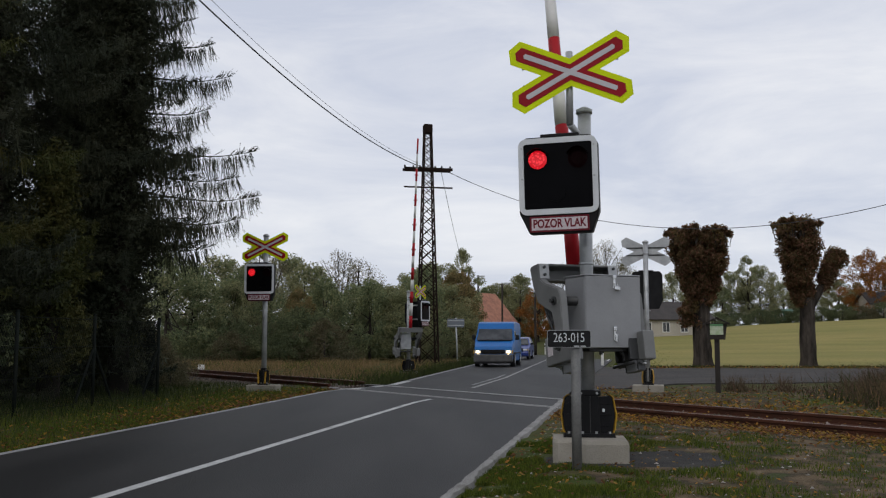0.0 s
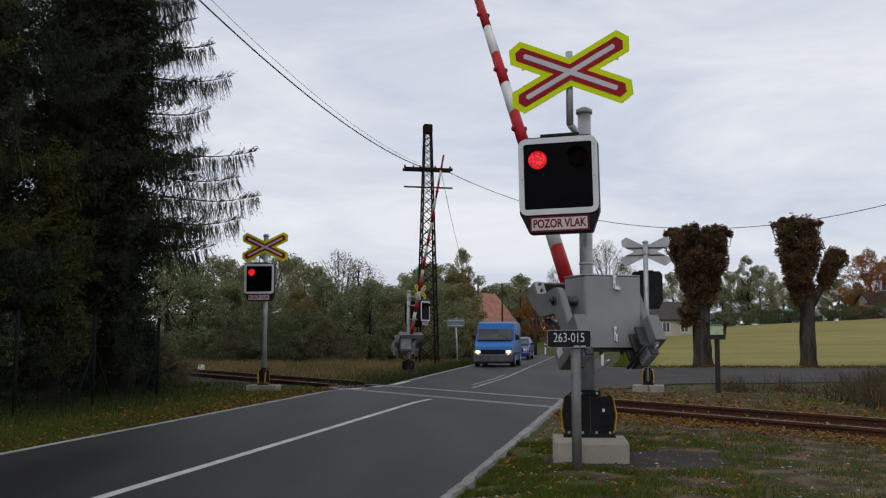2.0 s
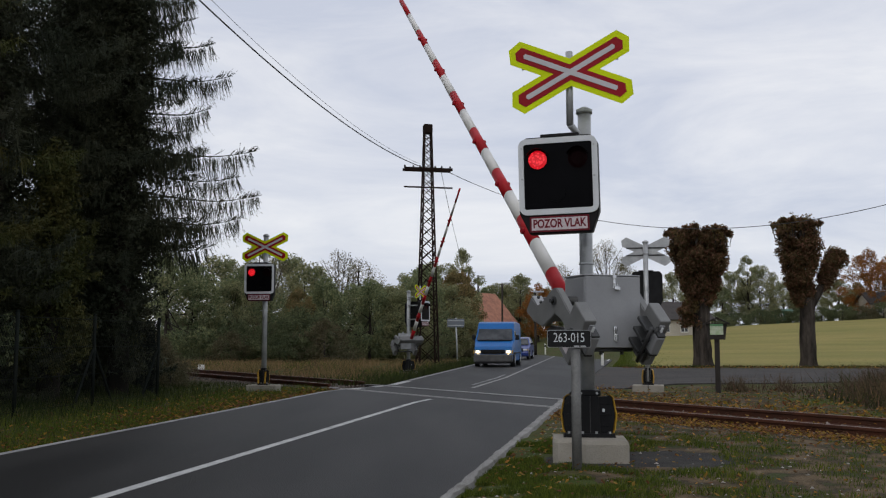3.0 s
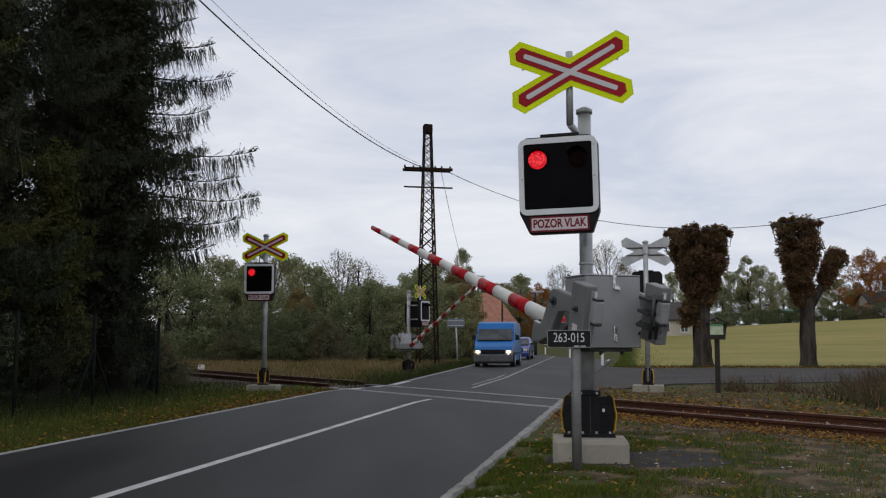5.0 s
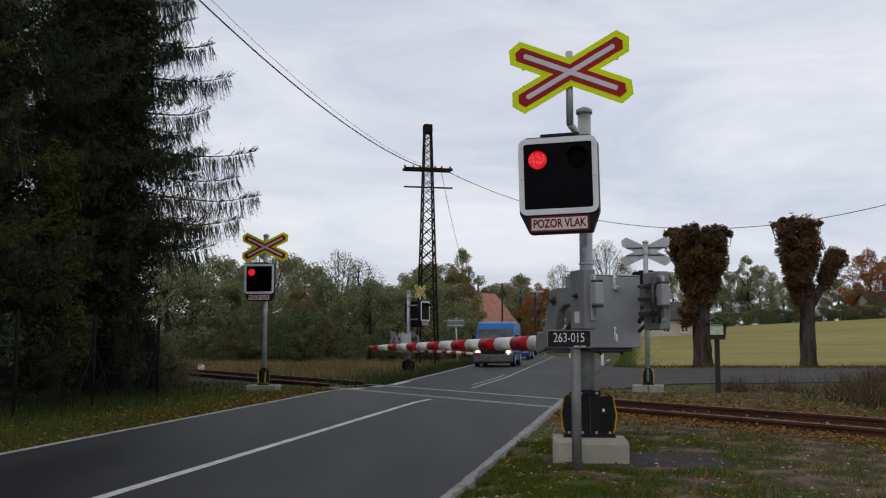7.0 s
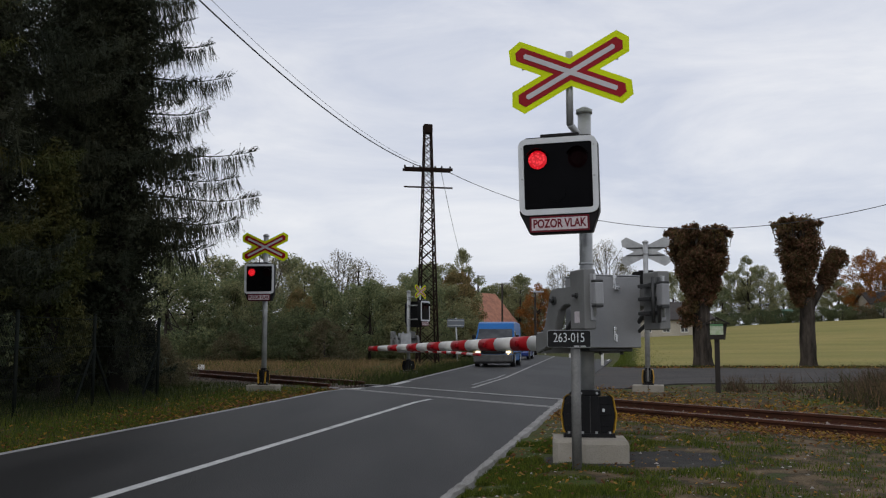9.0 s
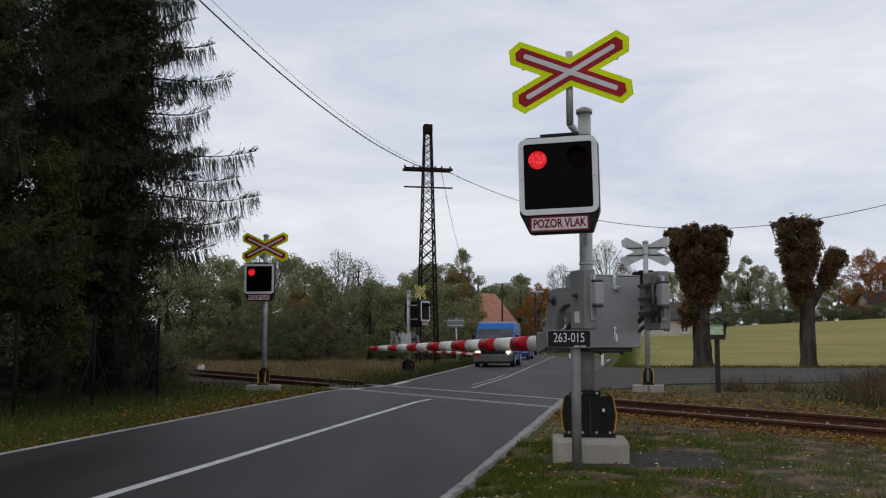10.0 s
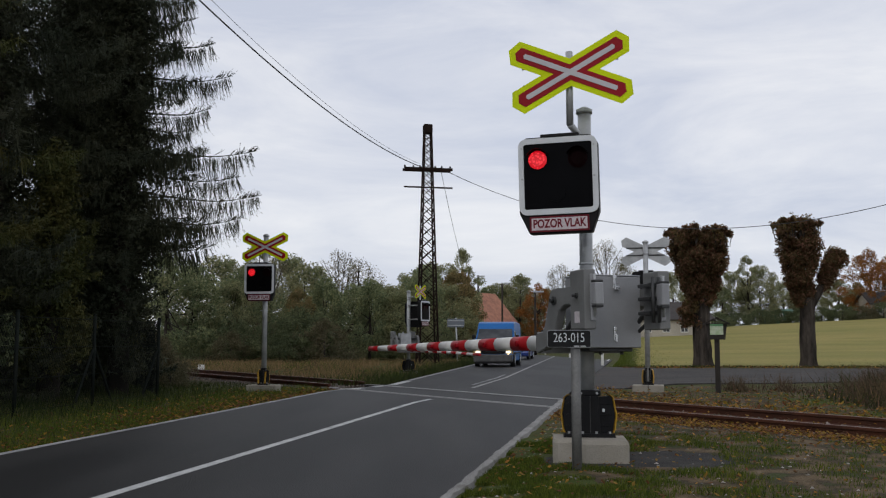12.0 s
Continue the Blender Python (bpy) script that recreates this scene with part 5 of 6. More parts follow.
def vehicle(name, at, profile, width, belt, roof_in, glass, lamps, paint, label, wheels, wheel_r, front_bumper, van):
    """Nose at y = 0 facing -y. profile: side outline (y, z); glass: windscreen (y0, z0, y1, z1)."""
    v = thing(name, at, label, "van" if van else "car")
    bm = bmesh.new()
    side = Matrix(((0, 1, 0, 0), (1, 0, 0, 0), (0, 0, 1, 0), (0, 0, 0, 1)))
    prism(bm, profile, width, pose(-width / 2, 0, 0) @ side)
    for vert in bm.verts:
        if vert.co.z > belt:
            vert.co.x *= 1 - roof_in * (vert.co.z - belt) / (max(z for _, z in profile) - belt)
        if vert.co.y < 0.25:
            vert.co.x *= 0.93
    bmesh.ops.bevel(bm, geom=list(bm.edges), offset=0.06, segments=3, affect="EDGES", profile=0.55)
    body = part("body", bm, paint, v, smooth=True)
    y0, z0, y1, z1 = glass
    d, wx = Vector((0, y1 - y0, z1 - z0)), width / 2
    nrm = Vector((0, -(z1 - z0), y1 - y0)).normalized() * 0.025
    bm = bmesh.new()
    b0, b1 = wx * 0.90, wx * (1 - roof_in) * 0.90
    pts = [Vector((-b0, y0, z0)), Vector((b0, y0, z0)), Vector((b1, y1, z1)), Vector((-b1, y1, z1))]
    f = [bm.verts.new(p + nrm) for p in pts]
    g = [bm.verts.new(p - nrm * 2) for p in pts]
    bm.faces.new(f), bm.faces.new(g[::-1])
    for i in range(4):
        bm.faces.new((f[i], g[i], g[(i + 1) % 4], f[(i + 1) % 4]))
    bmesh.ops.recalc_face_normals(bm, faces=bm.faces)
    part("windscreen", bm, CAR_GLASS, v, "dark reflecting windscreen")
    for sx in (-1, 1):
        bm = bmesh.new()
        box(bm, (0.02, 0.95, (z1 - z0) * 0.62), pose(sx * wx * (1 - roof_in * 0.45), y1 + 0.35, (z0 + z1) / 2 + 0.05, 0, sx * -math.degrees(math.atan(roof_in * wx / (z1 - z0))), 0), 0.01)
        part("side_window", bm, CAR_GLASS, v)
        bm = bmesh.new()
        box(bm, (0.16, 0.09, 0.24 if van else 0.13), pose(sx * (wx + 0.10), y0 + 0.35, z0 + (0.14 if van else 0.08)), 0.03)
        rod(bm, (sx * wx * 0.95, y0 + 0.38, z0 + 0.05), (sx * (wx + 0.08), y0 + 0.35, z0 + 0.08), 0.02, seg=6)
        part("mirror", bm, TRIM, v)
        bm = bmesh.new()
        lx, lz, lw, lh = lamps
        box(bm, (lw, 0.10, lh), pose(sx * lx, 0.05, lz, -14, 0, 0), 0.045)
        hl = part("headlight", bm, LENS, v, "clear headlight, lit" if van else "")
        if van:
            bm = bmesh.new()
            rod(bm, (sx * lx, -0.012, lz - 0.01), (sx * lx, 0.05, lz), 0.095, 0.07, seg=14)
            part("bulb_reflector", bm, HEADLIGHT, hl, "glowing lamp")
        bm = bmesh.new()
        box(bm, (0.05, 0.06, lh * 0.8), pose(sx * (lx + lw * 0.5 + 0.03), 0.08, lz), 0.01)
        part("indicator", bm, YELLOW, v)
    bm = bmesh.new()
    box(bm, (width * 0.97, 0.22, 0.34 if van else 0.26), pose(0, 0.03, front_bumper), 0.05)
    part("bumper", bm, BUMPER if van else paint, v, "grey plastic bumper" if van else "")
    if van:
        bm = bmesh.new()
        box(bm, (width * 0.90, 0.10, 0.09), pose(0, 0.0, front_bumper - 0.20), 0.02)
        part("lower_lip", bm, TRIM, v)
        bm = bmesh.new()
        box(bm, (width * 0.80, 0.05, 0.075), pose(0, 1.62, 1.99, -28), 0.02)
        part("roof_front", bm, paint, v)
        for sx in (-1, 1):
            bm = bmesh.new()
            box(bm, (0.03, 3.4, 0.07), pose(sx * (width / 2 + 0.008), 2.6, 0.62), 0.01)
            part("side_strip", bm, TRIM, v)
    bm = bmesh.new()
    gz = lamps[1]
    for i in range(3):
        box(bm, (lamps[0] * 1.5, 0.06, 0.05), pose(0, 0.0 + 0.012 * i, gz - 0.06 + i * 0.07), 0.008)
    part("grille", bm, BLACK_PLASTIC, v)
    bm = bmesh.new()
    box(bm, (width * 0.84, 0.12, 0.045), pose(0, y0 - 0.02, z0 - 0.005, -18), 0.012)
    part("cowl", bm, TRIM, v, "dark strip below the windscreen")
    if van:
        bm = bmesh.new()
        box(bm, (lamps[0] * 1.62, 0.05, 0.17), pose(0, 0.028, gz + 0.01), 0.02)
        part("grille_backing", bm, BLACK_PLASTIC, v)
        for sx in (-1, 1):
            bm = bmesh.new()
            rod(bm, (sx * width * 0.445, y0 + 0.03, z0 + 0.01), (sx * width * 0.415, y1 + 0.02, z1 + 0.01), 0.026, seg=6)
            part("pillar_seal", bm, TRIM, v)
    bm = bmesh.new()
    box(bm, (0.52, 0.015, 0.11), pose(0, -0.06, front_bumper + 0.02), 0.004)
    plate = part("plate_panel", bm, WHITE_PAINT, v)
    bm = bmesh.new()
    box(bm, (0.38, 0.006, 0.05), pose(0, -0.07, front_bumper + 0.02))
    part("dark_bar", bm, BLACK_PLASTIC, plate)
    for wy in wheels:
        for sx in (-1, 1):
            bm = bmesh.new()
            rod(bm, (sx * (wx - 0.20), wy, wheel_r), (sx * (wx + 0.01), wy, wheel_r), wheel_r, seg=20)
            wh = part("wheel", bm, TYRE, v)
            bm = bmesh.new()
            rod(bm, (sx * (wx - 0.05), wy, wheel_r), (sx * (wx + 0.02), wy, wheel_r), wheel_r * 0.6, seg=16)
            part("rim", bm, GALV, wh)
    for s in (-1, 1):
        bm = bmesh.new()
        rod(bm, (s * width * 0.2, y0 - 0.03, z0 + 0.03), (s * width * 0.02, (y0 + y1) / 2 - 0.06, (z0 + z1) / 2 - 0.1), 0.012, seg=5)
        part("wiper", bm, TRIM, v)
    return v


def vehicles():
    vehicle("van", pose(2.29, 44.2, 0, 0, 0, -9), [(0.02, 0.25), (0.0, 0.55), (0.06, 0.92), (0.72, 1.17), (1.24, 1.76), (1.46, 2.02), (1.75, 2.09), (2.6, 2.11), (4.9, 2.08), (5.1, 1.9), (5.15, 0.35), (3.2, 0.25)], 1.84, 1.05, 0.08, (0.755, 1.21, 1.215, 1.73), (0.70, 0.68, 0.32, 0.19), BLUE, "blue delivery van waiting with its headlights on", (0.95, 4.1), 0.34, 0.40, True)
    vehicle("car", pose(4.72, 62.5, 0, 0, 0, -10), [(0.02, 0.2), (0.0, 0.5), (0.10, 0.72), (0.95, 0.92), (1.65, 1.38), (2.3, 1.46), (3.3, 1.42), (3.95, 0.98), (4.15, 0.9), (4.2, 0.3), (2.0, 0.2)], 1.66, 0.9, 0.18, (0.98, 0.94, 1.60, 1.34), (0.60, 0.62, 0.28, 0.16), BLUE_DARK, "dark blue car waiting behind the van", (0.75, 3.35), 0.30, 0.36, False)


# ---- houses, boards, fence ----
PLASTER = mat("pale plaster", (0.42, 0.38, 0.31), (0.34, 0.31, 0.26), rough=0.9, scale=0.7, bump=0.3, fine=12)
TILE = mat("orange roof tiles", (0.33, 0.165, 0.090), (0.21, 0.105, 0.062), rough=0.85, scale=1.5, bump=0.3, fine=10, rnd=0.25)
ROOF_DARK = mat("dark roof", (0.05, 0.042, 0.038), (0.035, 0.03, 0.028), rough=0.85, scale=1, bump=0.3)
BOARD_GREY = mat("grey sign back", (0.17, 0.19, 0.21), (0.14, 0.155, 0.17), rough=0.5, metal=0.3, scale=3, bump=0.03)
FENCE_DARK = mat("dark green fence wire", (0.010, 0.013, 0.011), (0.014, 0.016, 0.014), spec=0.05, rough=0.8, scale=3, bump=0.05)
OLD_WOOD = mat("dark stained wood", (0.022, 0.016, 0.012), (0.014, 0.011, 0.009), rough=0.8, scale=3, bump=0.4, fine=30, stretch=(1, 1, 0.2))
PAPER = mat("notice paper", (0.50, 0.55, 0.42), (0.34, 0.44, 0.25), rough=0.6, scale=9, bump=0.0)
PAPER_HEAD = mat("green notice heading", (0.10, 0.26, 0.11), rough=0.6, bump=0.0)
GREEN_PAINT = mat("green sheet metal", (0.03, 0.12, 0.085), (0.025, 0.10, 0.07), rough=0.5, scale=1, bump=0.1)


def house(x, y, yaw, w, d, wall_h, roof_h, wall, roof, label, chimney=True, windows=3):
    z = land(x, y) - 0.3
    h = thing("house", pose(x, y, z, 0, 0, yaw), label, "house")
    bm = bmesh.new()
    prism(bm, [(-d / 2, 0), (d / 2, 0), (d / 2, wall_h), (0, wall_h + roof_h * 0.96), (-d / 2, wall_h)], w, pose(0, 0, 0, 0, 0, -90) @ pose(0, -w / 2, 0))
    part("wall", bm, wall, h)
    slope = math.hypot(d / 2 + 0.4, roof_h * (1 + 0.8 / d))
    a = math.degrees(math.atan2(roof_h, d / 2))
    for s in (-1, 1):
        bm = bmesh.new()
        box(bm, (w + 0.8, slope, 0.16), pose(0, s * (d / 4 + 0.2), wall_h + roof_h / 2 - 0.05, -s * a), 0.02)
        r = part("roof", bm, roof, h)
        if chimney and s < 0:
            bm = bmesh.new()
            box(bm, (0.6, 0.6, 1.5), pose(-w * 0.2, -0.5, wall_h + roof_h + 0.1), 0.03)
            part("chimney", bm, wall, r)
    for i in range(windows):
        xx = -w / 2 + w * (i + 0.5) / windows
        bm = bmesh.new()
        box(bm, (0.95, 0.08, 1.25), pose(xx, -d / 2 - 0.02, wall_h * 0.55), 0.02)
        f = part("window", bm, WHITE_PAINT, h)
        for s in (-1, 1):
            bm = bmesh.new()
            box(bm, (0.36, 0.03, 1.05), pose(xx + s * 0.21, -d / 2 - 0.06, wall_h * 0.55), 0.005)
            part("pane", bm, CAR_GLASS, f)
    return h


def info_board():
    x, y = 6.47, 22.8
    t = thing("notice_post", pose(x, y, 0, 0, 0, -16), "dark wooden notice post with a small roof and paper", "notice board")
    bm = bmesh.new()
    box(bm, (0.12, 0.10, 1.5), pose(0, 0.05, 0.62), 0.012)
    part("post", bm, OLD_WOOD, t)
    bm = bmesh.new()
    prism(bm, [(-0.19, 1.20), (0.19, 1.20), (0.24, 1.58), (-0.24, 1.58)], 0.12, pose(0, -0.06, 0))
    part("case", bm, OLD_WOOD, t)
    for s in (-1, 1):
        bm = bmesh.new()
        box(bm, (0.36, 0.30, 0.03), pose(s * 0.15, 0, 1.64, 0, s * 27, 0), 0.006)
        part("roof_board", bm, OLD_WOOD, t)
    bm = bmesh.new()
    box(bm, (0.30, 0.01, 0.25), pose(0.0, -0.068, 1.44), 0.0)
    p = part("notice", bm, PAPER, t, "pale printed notice")
    bm = bmesh.new()
    box(bm, (0.30, 0.006, 0.05), pose(0.0, -0.074, 1.54), 0.0)
    part("heading", bm, PAPER_HEAD, p)


def road_board():
    t = thing("road_sign", pose(0.80, 56.5, 0, 0, 0, 8), "grey back of a rectangular road sign on a post", "road sign")
    bm = bmesh.new()
    rod(bm, (0.05, 0, -0.2), (-0.05, 0, 2.55), 0.045, seg=8)
    part("post", bm, GALV, t)
    bm = bmesh.new()
    prism(bm, rounded(1.02, 0.50, 0.04, 2), 0.03, pose(-0.06, -0.08, 2.24))
    part("panel", bm, BOARD_GREY, t)
    bm = bmesh.new()
    for z in (2.1, 2.38):
        box(bm, (0.9, 0.03, 0.05), pose(-0.06, -0.10, z), 0.005)
    part("rail", bm, GALV, t)


def fence():
    """Wire mesh on thin posts: along the road, then round the corner beside the railway."""
    pts = [(-7.30, 10.1), (-7.05, 12.75), (-6.80, 15.4), (-6.52, 18.05), (-6.10, 20.7), (-6.95, 22.7), (-7.8, 24.7), (-8.67, 26.7), (-9.5, 28.7)]
    x0, y0 = pts[0]
    f = thing("wire_fence", pose(x0, y0, 0), "dark wire mesh fence on thin posts under the spruces", "fence")
    at = [Vector((x - x0, y - y0, land(x, y))) for x, y in pts]
    for p in at:
        bm = bmesh.new()
        rod(bm, p - Vector((0, 0, 0.2)), p + Vector((0, 0, 1.68)), 0.034, seg=8)
        rod(bm, p + Vector((0, 0, 1.68)), p + Vector((0, 0, 1.71)), 0.040, 0.02, seg=8)
        part("post", bm, FENCE_DARK, f)
    for a, b in ((3, 4), (3, 2), (4, 3)):
        d = (at[b] - at[a]).normalized()
        bm = bmesh.new()
        rod(bm, at[a] + Vector((0, 0, 1.1)), at[a] + d * 0.75, 0.024, seg=6)
        part("brace", bm, FENCE_DARK, f)
    for p, q in zip(at, at[1:]):
        for z in (0.08, 0.6, 1.1, 1.6):
            bm = bmesh.new()
            rod(bm, p + Vector((0, 0, z)), q + Vector((0, 0, z)), 0.006, seg=4)
            part("wire", bm, FENCE_DARK, f)
    bm = bmesh.new()
    for p, q in zip(at, at[1:]):
        for i in range(34):
            u = i / 34
            for za, zb in ((0.08, 1.6), (1.6, 0.08)):
                v = min(1.0, u + 0.42)
                w = za + (zb - za) * (v - u) / 0.42
                rod(bm, p.lerp(q, u) + Vector((0, 0, za)), p.lerp(q, v) + Vector((0, 0, w)), 0.003, seg=3, caps=False)
    tagged(part("mesh", bm, FENCE_DARK, f), kind="stuff")


def small_things():
    bm = bmesh.new()
    box(bm, (0.26, 0.16, 0.36), pose(0, 0, 0.08), 0.03)
    tagged(part("marker_stone", bm, WHITE_PAINT, at=pose(-9.9, 39.6, -0.05, 0, 0, 20)), "small white marker stone beside the track", "marker stone")
    for x, y in ((7.75, 47.0), (9.2, 70.0), (8.9, 84.0), (20.0, 104.0)):
        p = thing("delineator_post", pose(x if y < 100 else road_right(y) + 1, y, land(x, y)), "white plastic roadside delineator post", "roadside post", "roadside posts")
        bm = bmesh.new()
        prism(bm, [(-0.06, -0.1), (0.06, -0.1), (0.06, 0.9), (-0.06, 1.0)], 0.08)
        s = part("post", bm, WHITE_PAINT, p)
        bm = bmesh.new()
        box(bm, (0.125, 0.085, 0.16), pose(0, 0.04, 0.74), 0.0)
        part("dark_band", bm, BLACK_PLASTIC, s)
    for x, y, h in ((3.95, 108.0, 8.6), (6.9, 112, 8.0), (8.05, 84.0, 5.6)):
        p = thing("utility_pole", pose(x, y, 0), "plain wooden utility pole beside the road", "pole", "utility poles")
        bm = bmesh.new()
        rod(bm, (0, 0, -0.3), (0, 0, h), 0.13, 0.09, seg=8)
        part("shaft", bm, BARK_GREY, p)
        bm = bmesh.new()
        box(bm, (0.9, 0.2, 0.12), pose(0.3, 0, h - 0.1), 0.02)
        part("lamp_arm", bm, GALV, p)


# ---- grass, leaves, weeds ----
GRASS_GREEN = leafy("green grass", (0.070, 0.104, 0.014), (0.098, 0.120, 0.018), (0.13, 0.108, 0.028), rnd=0.45, scale=1.2)
# Darker copy of the green grass: shade is put into the colour.
GRASS_DARK = leafy("grass with shade in its colour", (0.030, 0.048, 0.012), (0.050, 0.058, 0.018), (0.075, 0.062, 0.022), rnd=0.45, scale=1.0)
GRASS_DRY = leafy("dry meadow grass", (0.24, 0.165, 0.080), (0.165, 0.125, 0.052), (0.12, 0.118, 0.042), rnd=0.5, scale=0.5)
WEED = leafy("dry brown weeds", (0.075, 0.052, 0.032), (0.105, 0.075, 0.045), (0.05, 0.045, 0.022), rnd=0.4, scale=0.8)
LEAF_FALLEN = leafy("fallen yellow leaves", (0.34, 0.21, 0.030), (0.24, 0.13, 0.024), (0.40, 0.30, 0.06), rnd=0.5, scale=2.0)
LEAF_BROWN = leafy("fallen brown leaves", (0.15, 0.075, 0.028), (0.10, 0.052, 0.022), (0.20, 0.11, 0.04), rnd=0.5, scale=2.0)


def blades(name, n, place, height, width, material, label, seed, lean=0.35, category="grass"):
    rng = np.random.default_rng(seed)
    tris = []
    for _ in range(n):
        p = place(rng)
        if p is None:
            continue
        x, y, k = p
        z = land(x, y)
        h = float(rng.uniform(*height)) * k
        a = float(rng.uniform(0, 6.283))
        w = float(rng.uniform(0.6, 1.2)) * width
        dx, dy = math.cos(a) * w, math.sin(a) * w
        lx, ly = float(rng.normal(0, lean)) * h, float(rng.normal(0, lean)) * h
        tris.append(((x - dx, y - dy, z - 0.01), (x + dx, y + dy, z - 0.01), (x + lx, y + ly, z + h)))
    return tagged(tri_cloud(name, tris, material, None), label, category, kind="stuff")


def patch(x, y, s, cut, seed):
    v = noise.noise((x * s, y * s, seed))
    return None if v < cut else min(1.3, 0.55 + 1.2 * (v - cut))


def greenery():
    def near_right(r):
        y = float(r.uniform(6.2, 11.5))
        x = road_right(y) + 0.11 + float(r.exponential(1.1))
        if 0.95 < x < 2.6 and 8.75 < y < 9.7:
            return None
        k = patch(x, y, 1.9, -0.10, 3.0)
        return k and (x, y, k * 0.8)

    def right_strip(r):
        y = float(r.uniform(5.5, 20))
        x = float(r.uniform(road_right(y) + 0.3, track_x(y, 0) - 1.1)) if road_right(y) + 0.3 < track_x(y, 0) - 1.1 else None
        if x is None or x > 9 or (0.8 < x < 2.8 and 8.6 < y < 9.9):
            return None
        k = patch(x, y * 1.6, 1.3, 0.16, 7.0)
        return k and (x, y, k * 0.8)

    def right_far(r):
        y = float(r.uniform(13, 29))
        x = float(r.uniform(track_x(y, 0) + 1.1, 14))
        if x < road_right(y) + 0.5 or (y > 26.0 + 1.2 * smooth(6, 12, x) + 0.6 * noise.noise((x * 1.7, 3, 1)) and x > 3):
            return None
        k = patch(x, y * 1.4, 0.9, -0.05, 9.0)
        return k and (x, y, k * (1.0 - 0.62 * smooth(21, 25, y)))

    def left_verge(r):
        y = float(r.uniform(7.5, 25))
        x = road_left(y) - 0.05 - float(r.exponential(0.9))
        if x > track_x(y, 0) - 1.3 and y > 20:
            return None
        return (x, y, 0.6 + 0.5 * min(1.5, road_left(y) - x))

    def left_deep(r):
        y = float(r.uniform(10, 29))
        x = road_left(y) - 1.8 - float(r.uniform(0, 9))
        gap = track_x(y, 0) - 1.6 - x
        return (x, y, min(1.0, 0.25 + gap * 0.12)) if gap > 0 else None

    def meadow(r):
        y = float(r.uniform(26, 58))
        x = float(r.uniform(-24, 3))
        if x > road_left(y) - 0.6 - 0.5 * r.uniform() or x < track_x(y, 0) + 1.6:
            return None
        k = patch(x, y, 0.55, -0.28, 5.0)
        return k and (x, y, k * min(1.0, 0.35 + (road_left(y) - x) * 0.22))

    def meadow_green(r):
        y = float(r.uniform(27, 56))
        x = float(r.uniform(-22, 3))
        if x > road_left(y) - 0.3 or x < track_x(y, 0) + 1.8:
            return None
        k = patch(x, y * 0.7, 0.5, 0.08, 15.0)
        return k and (x, y, k)

    def road_verge(r):
        y = float(r.uniform(26, 70))
        return (road_left(y) - 0.1 - float(r.exponential(0.6)), y, 1.0)

    def weeds(r):
        y = float(r.normal(20.0, 2.4))
        x = float(r.normal(10.2, 1.0)) + (y - 20.0) * 0.35
        return (x, y, 0.5 + 0.5 * smooth(8.0, 10.5, x)) if x > 7.6 and x > track_x(y, 0) + 1.3 else None

    def straw(r):
        y = float(r.normal(19.0, 1.2))
        return (float(r.normal(9.6, 0.5)) + (y - 19.0) * 0.3, y, 0.6 + 0.6 * float(r.uniform()))

    def weeds_post(r):
        y = float(r.normal(23.6, 0.6))
        x = float(r.choice([7.15, 7.25, 8.35])) + float(r.normal(0, 0.16))
        return (x, y, 0.8)

    def field_edge(r):
        y = 44.6 + float(r.exponential(0.7))
        return (float(r.uniform(8.0, 30)), y, 1.0)

    def field_corner(r):
        y = float(r.uniform(45, 120))
        return (road_right(y) + 0.4 + float(r.exponential(0.6)), y, 1.0)

    blades("grass", 16000, field_corner, (0.04, 0.10), 0.012, GRASS_GREEN, "rough green grass between road and field", 41)
    blades("grass", 60000, near_right, (0.02, 0.075), 0.006, GRASS_GREEN, "short green grass at the road's edge", 31)
    blades("grass", 36000, right_strip, (0.012, 0.042), 0.006, GRASS_GREEN, "patchy short grass on trodden earth", 32)
    blades("grass", 26000, right_far, (0.02, 0.09), 0.008, GRASS_GREEN, "rough green grass beyond the rails", 33)
    blades("grass", 26000, left_verge, (0.03, 0.12), 0.007, GRASS_GREEN, "green grass strip between road and fence", 34)
    # The shade below the spruces is painted through this darker blade colour.
    blades("grass", 18000, left_deep, (0.08, 0.30), 0.010, GRASS_DARK, "grass under the spruces, its shade painted into the colour", 35)
    blades("grass", 52000, meadow, (0.08, 0.34), 0.014, GRASS_DRY, "dry meadow grass beyond the track", 36, 0.45)
    blades("grass", 20000, meadow_green, (0.10, 0.34), 0.015, GRASS_GREEN, "green tufts in the dry meadow", 46, 0.45)
    blades("grass", 9000, meadow_green, (0.15, 0.45), 0.012, WEED, "brown seed stalks in the meadow", 47, 0.5, "weeds")
    blades("grass", 14000, road_verge, (0.08, 0.28), 0.014, GRASS_DARK, "green verge grass along the far road", 37)
    blades("grass", 9000, weeds, (0.15, 0.8), 0.011, WEED, "tall dry brown weeds and stalks", 38, 0.75, "weeds")
    blades("grass", 5200, straw, (0.15, 0.5), 0.009, GRASS_DRY, "bleached dry grass among the weeds", 44, 0.4, "weeds")
    blades("grass", 2600, weeds, (0.15, 0.6), 0.022, GRASS_DARK, "leafy green weeds among dry stalks", 45, 0.4, "weeds")
    blades("grass", 520, weeds_post, (0.08, 0.62), 0.010, WEED, "loose brown weeds beside the notice post", 39, 0.5, "weeds")
    blades("grass", 5200, field_edge, (0.03, 0.14), 0.02, GRASS_DARK, "rough grass along the field's edge", 40)
    rng = np.random.default_rng(61)
    verts, faces = [], []
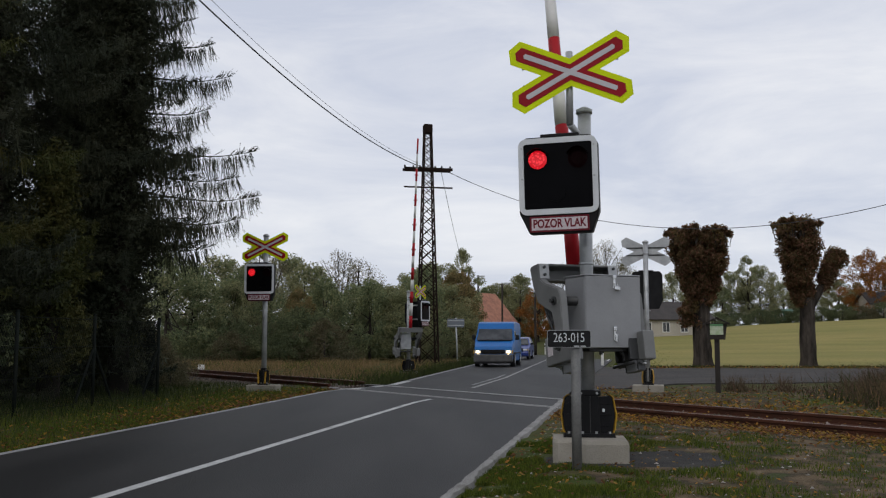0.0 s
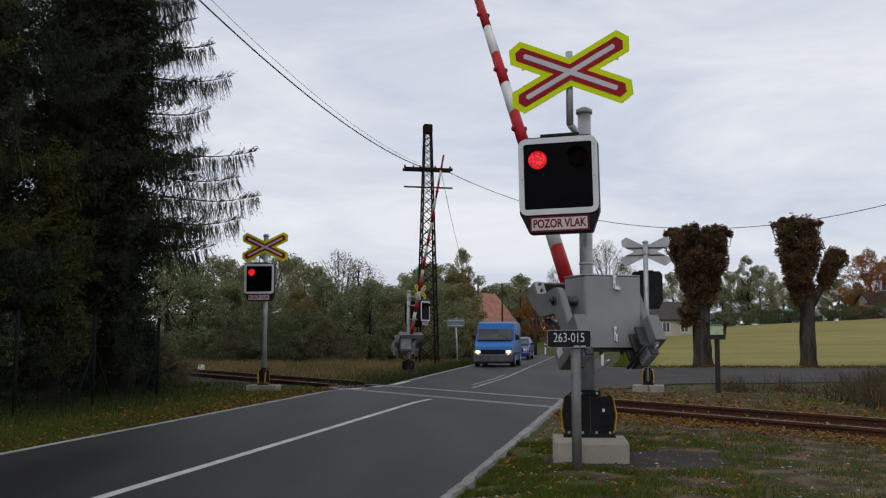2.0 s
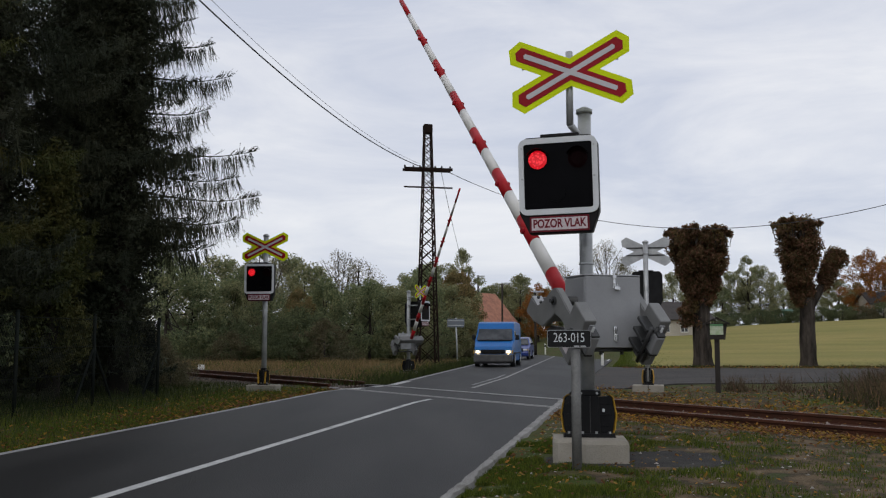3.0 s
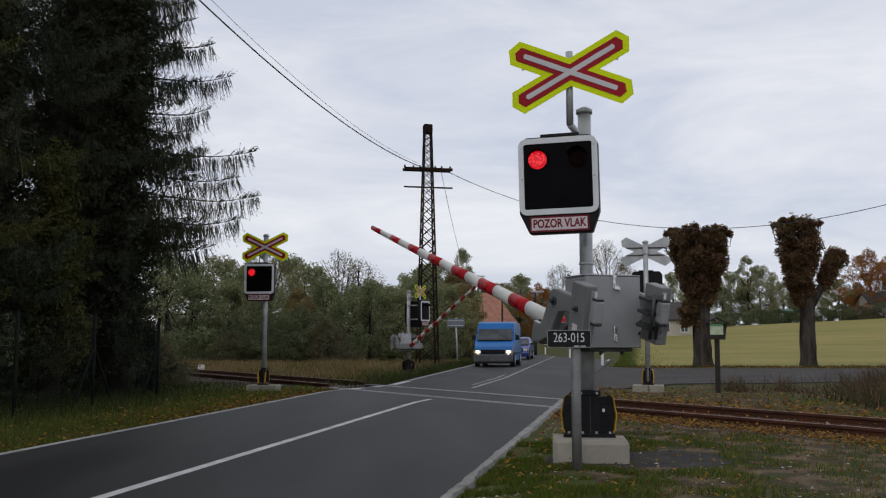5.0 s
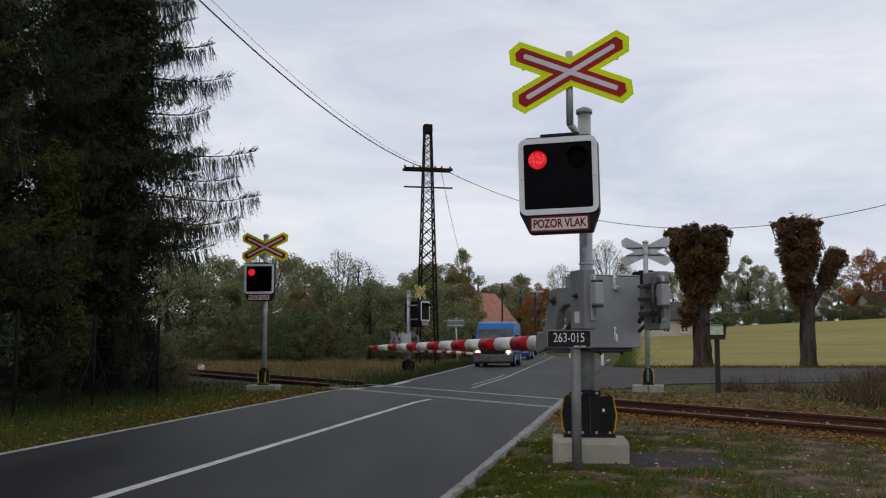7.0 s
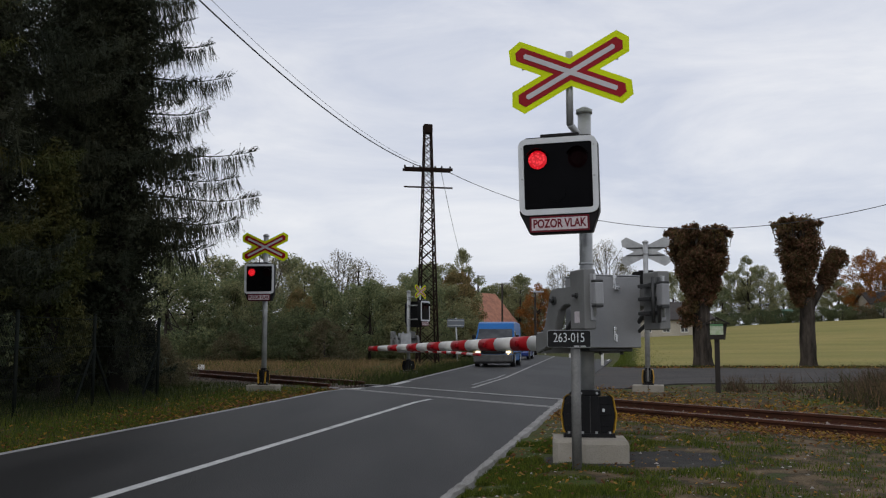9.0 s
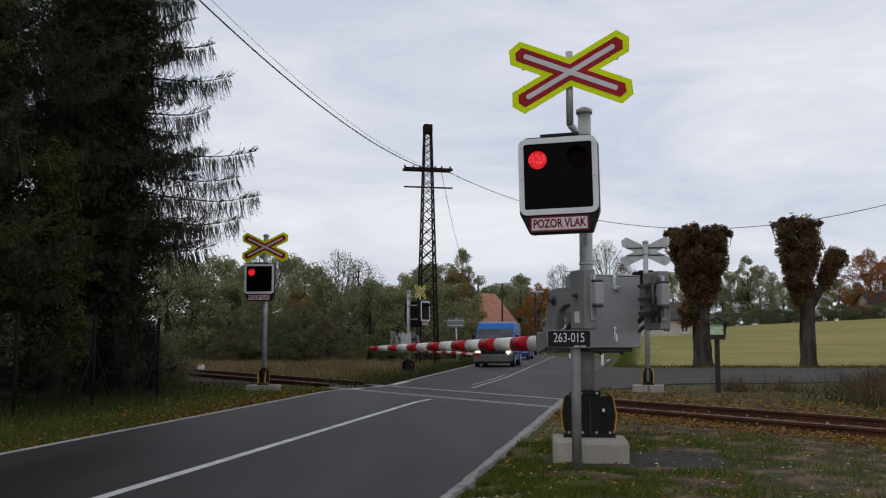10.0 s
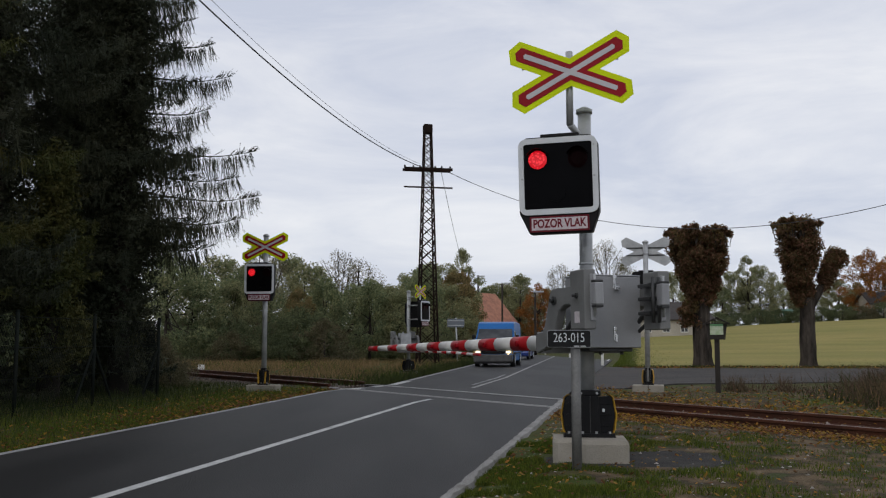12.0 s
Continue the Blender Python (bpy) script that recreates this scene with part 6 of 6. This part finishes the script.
    for i in range(1500):
        y = float(rng.uniform(6.5, 18))
        x = road_right(y) + 0.25 + (float(rng.exponential(0.5)) if i % 4 == 0 else float(rng.uniform(0, 8)))
        if x > track_x(y, -1) - 0.2 or (0.9 < x < 1.9 and 8.4 < y < 9.8):
            continue
        r, z, b = float(rng.uniform(0.006, 0.021)), land(x, y), len(verts)
        for dx, dy, dz in ((1, 0, 0.2), (0.2, 1, 0.3), (-1, 0.1, 0.2), (0, -1, 0.3), (0, 0, 0.9)):
            j = float(rng.uniform(0.6, 1.3))
            verts.append((x + dx * r * j, y + dy * r * j, z + dz * r * j))
        faces += [(b + q, b + (q + 1) % 4, b + 4) for q in range(4)]
    stuff("pebble", verts, faces, mat("pale pebbles", (0.34, 0.32, 0.29), (0.20, 0.19, 0.17), spec=0.1, rough=0.9, scale=3, bump=0.2, rnd=0.5, island=True), "small pale pebbles strewn over the verge", "gravel")
    rng = np.random.default_rng(50)
    for name, n, material, label in (("fallen_leaf", 11000, LEAF_FALLEN, "scattered yellow fallen leaves"), ("fallen_leaf", 14000, LEAF_BROWN, "scattered brown fallen leaves")):
        tris = []
        for i in range(n):
            q = rng.uniform()
            if q < 0.022:
                y = float(rng.uniform(6.3, 13))
                x = road_right(y) + 0.2 + float(rng.exponential(1.1))
            elif q < 0.10:
                y = float(rng.uniform(6.5, 16))
                x = road_right(y) + 0.5 + float(rng.uniform(0, 7.5))
            elif q < 0.62:
                y = float(rng.uniform(7, 19))
                x = track_x(y, 0) + float(rng.normal(-1.95, 0.75))
            elif q < 0.82:
                y = float(rng.uniform(13, 26))
                x = track_x(y, 0) + 1.2 + float(rng.exponential(2.4))
            elif q < 0.88:
                y, x = float(rng.uniform(42.4, 45.5)), float(rng.uniform(8, 30))
            else:
                y = float(rng.uniform(7.5, 24))
                x = road_left(y) - 0.1 - float(rng.exponential(0.7))
            if road_left(y) - 0.05 < x < road_right(y) + 0.15 or (x < road_left(y) and x > track_x(y, -1) and y > 22):
                continue
            if 1.0 < x < 1.8 and 8.9 < y < 9.6:
                continue
            c = np.array((x, y, land(x, y) + 0.02 + float(rng.uniform(0, 0.05))))
            a, s = float(rng.uniform(0, 6.283)), float(rng.uniform(0.016, 0.038)) * (0.72 if y < 9.5 else 0.95 if y < 15 else 1.5 if y < 40 else 2.2)
            u = np.array((math.cos(a), math.sin(a), float(rng.normal(0, 0.35)))) * s
            v = np.array((-math.sin(a), math.cos(a), float(rng.normal(0, 0.35)))) * s * 0.6
            tris += [(c - u, c - v, c + u), (c - u, c + u, c + v)]
        tagged(tri_cloud(name, tris, material, None), label, "fallen leaves", kind="stuff")


# ---- motion ----
BOOM = ((0.0, 80.8), (0.7, 80.6), (0.85, 78.9), (1.0, 75.6), (1.25, 69.0), (1.5, 64.2), (2.0, 57.4), (2.5, 49.4), (3.0, 41.4), (3.2, 38.6), (4.0, 26.6), (4.8, 16.6), (5.0, 13.9), (5.5, 7.9), (6.0, 3.4), (6.5, 0.5), (7.0, -0.8), (7.4, -0.9), (12.0, -0.9))
# the far arm comes down a little later
LAG = ((0.0, 2.2), (0.7, 2.2), (1.5, 2.0), (3.0, 1.8), (5.0, 1.8), (6.0, 1.5), (7.0, 0.0), (12.0, 0.0))
FAR_BOOM = tuple((t, a + float(np.interp(t, [q[0] for q in LAG], [q[1] for q in LAG]))) for t, a in BOOM)


def motions():
    for (arm, pz), rows in zip(ARMS, (BOOM, FAR_BOOM)):
        walk(arm, [(t, pose(0, 0, pz, a)) for t, a in rows])
    # the two lamps of a signal take turns, half a second each
    for lens, rest, sx in LAMPS:
        lit = lambda t: (int(math.floor((t - 0.15) * 2)) % 2 == 0) == (sx > 0)
        a = 0 if lit(0.0) else 180
        rows = [(0.0, rest @ pose(0, 0, 0, 0, 0, a))]
        t = 0.15
        while t < 12.0:
            for f, k in ((-4, 0), (-3, 0), (-2, 0), (-1, 0), (0, 1), (1, 2), (2, 3), (3, 3), (4, 3), (5, 3)):
                if 0 < t + f / 30 < 11.95:
                    rows.append((t + f / 30, rest @ pose(0, 0, 0, 0, 0, a + 60 * k)))
            a += 180
            t += 0.5
        rows.append((12.0, rest @ pose(0, 0, 0, 0, 0, a)))
        walk(lens, rows)


ground()
roads()
kerb_edge()
railway()
near_post()
far_post()
number_sign()
lone_signal(-4.31, 23.3, -8, 3.72, "warning signal with yellow cross and red lamps beside the road")
lone_signal(4.93, 23.3, 168, 3.56, "warning signal seen from behind with bare metal cross", back=True)
woods()
lattice_mast()
wires()
vehicles()
house(4.1, 122, 52, 8.0, 6.8, 3.8, 3.7, PLASTER, TILE, "old house with an orange tiled gable roof among trees")
house(26.5, 116, 10, 9.0, 7.0, 2.2, 2.0, PLASTER, ROOF_DARK, "low pale house with a dark roof beyond the field", windows=4)
house(73.0, 158, 0, 8.0, 6.0, 2.6, 1.8, PLASTER, ROOF_DARK, "small pale shed with a dark roof at the field's top", False)
# A house shape stands in for the green container.
house(56.5, 163, 5, 4.2, 2.6, 2.4, 0.3, GREEN_PAINT, GREEN_PAINT, "green metal container behind the field", False, 1)
info_board()
road_board()
fence()
small_things()
greenery()

motions()
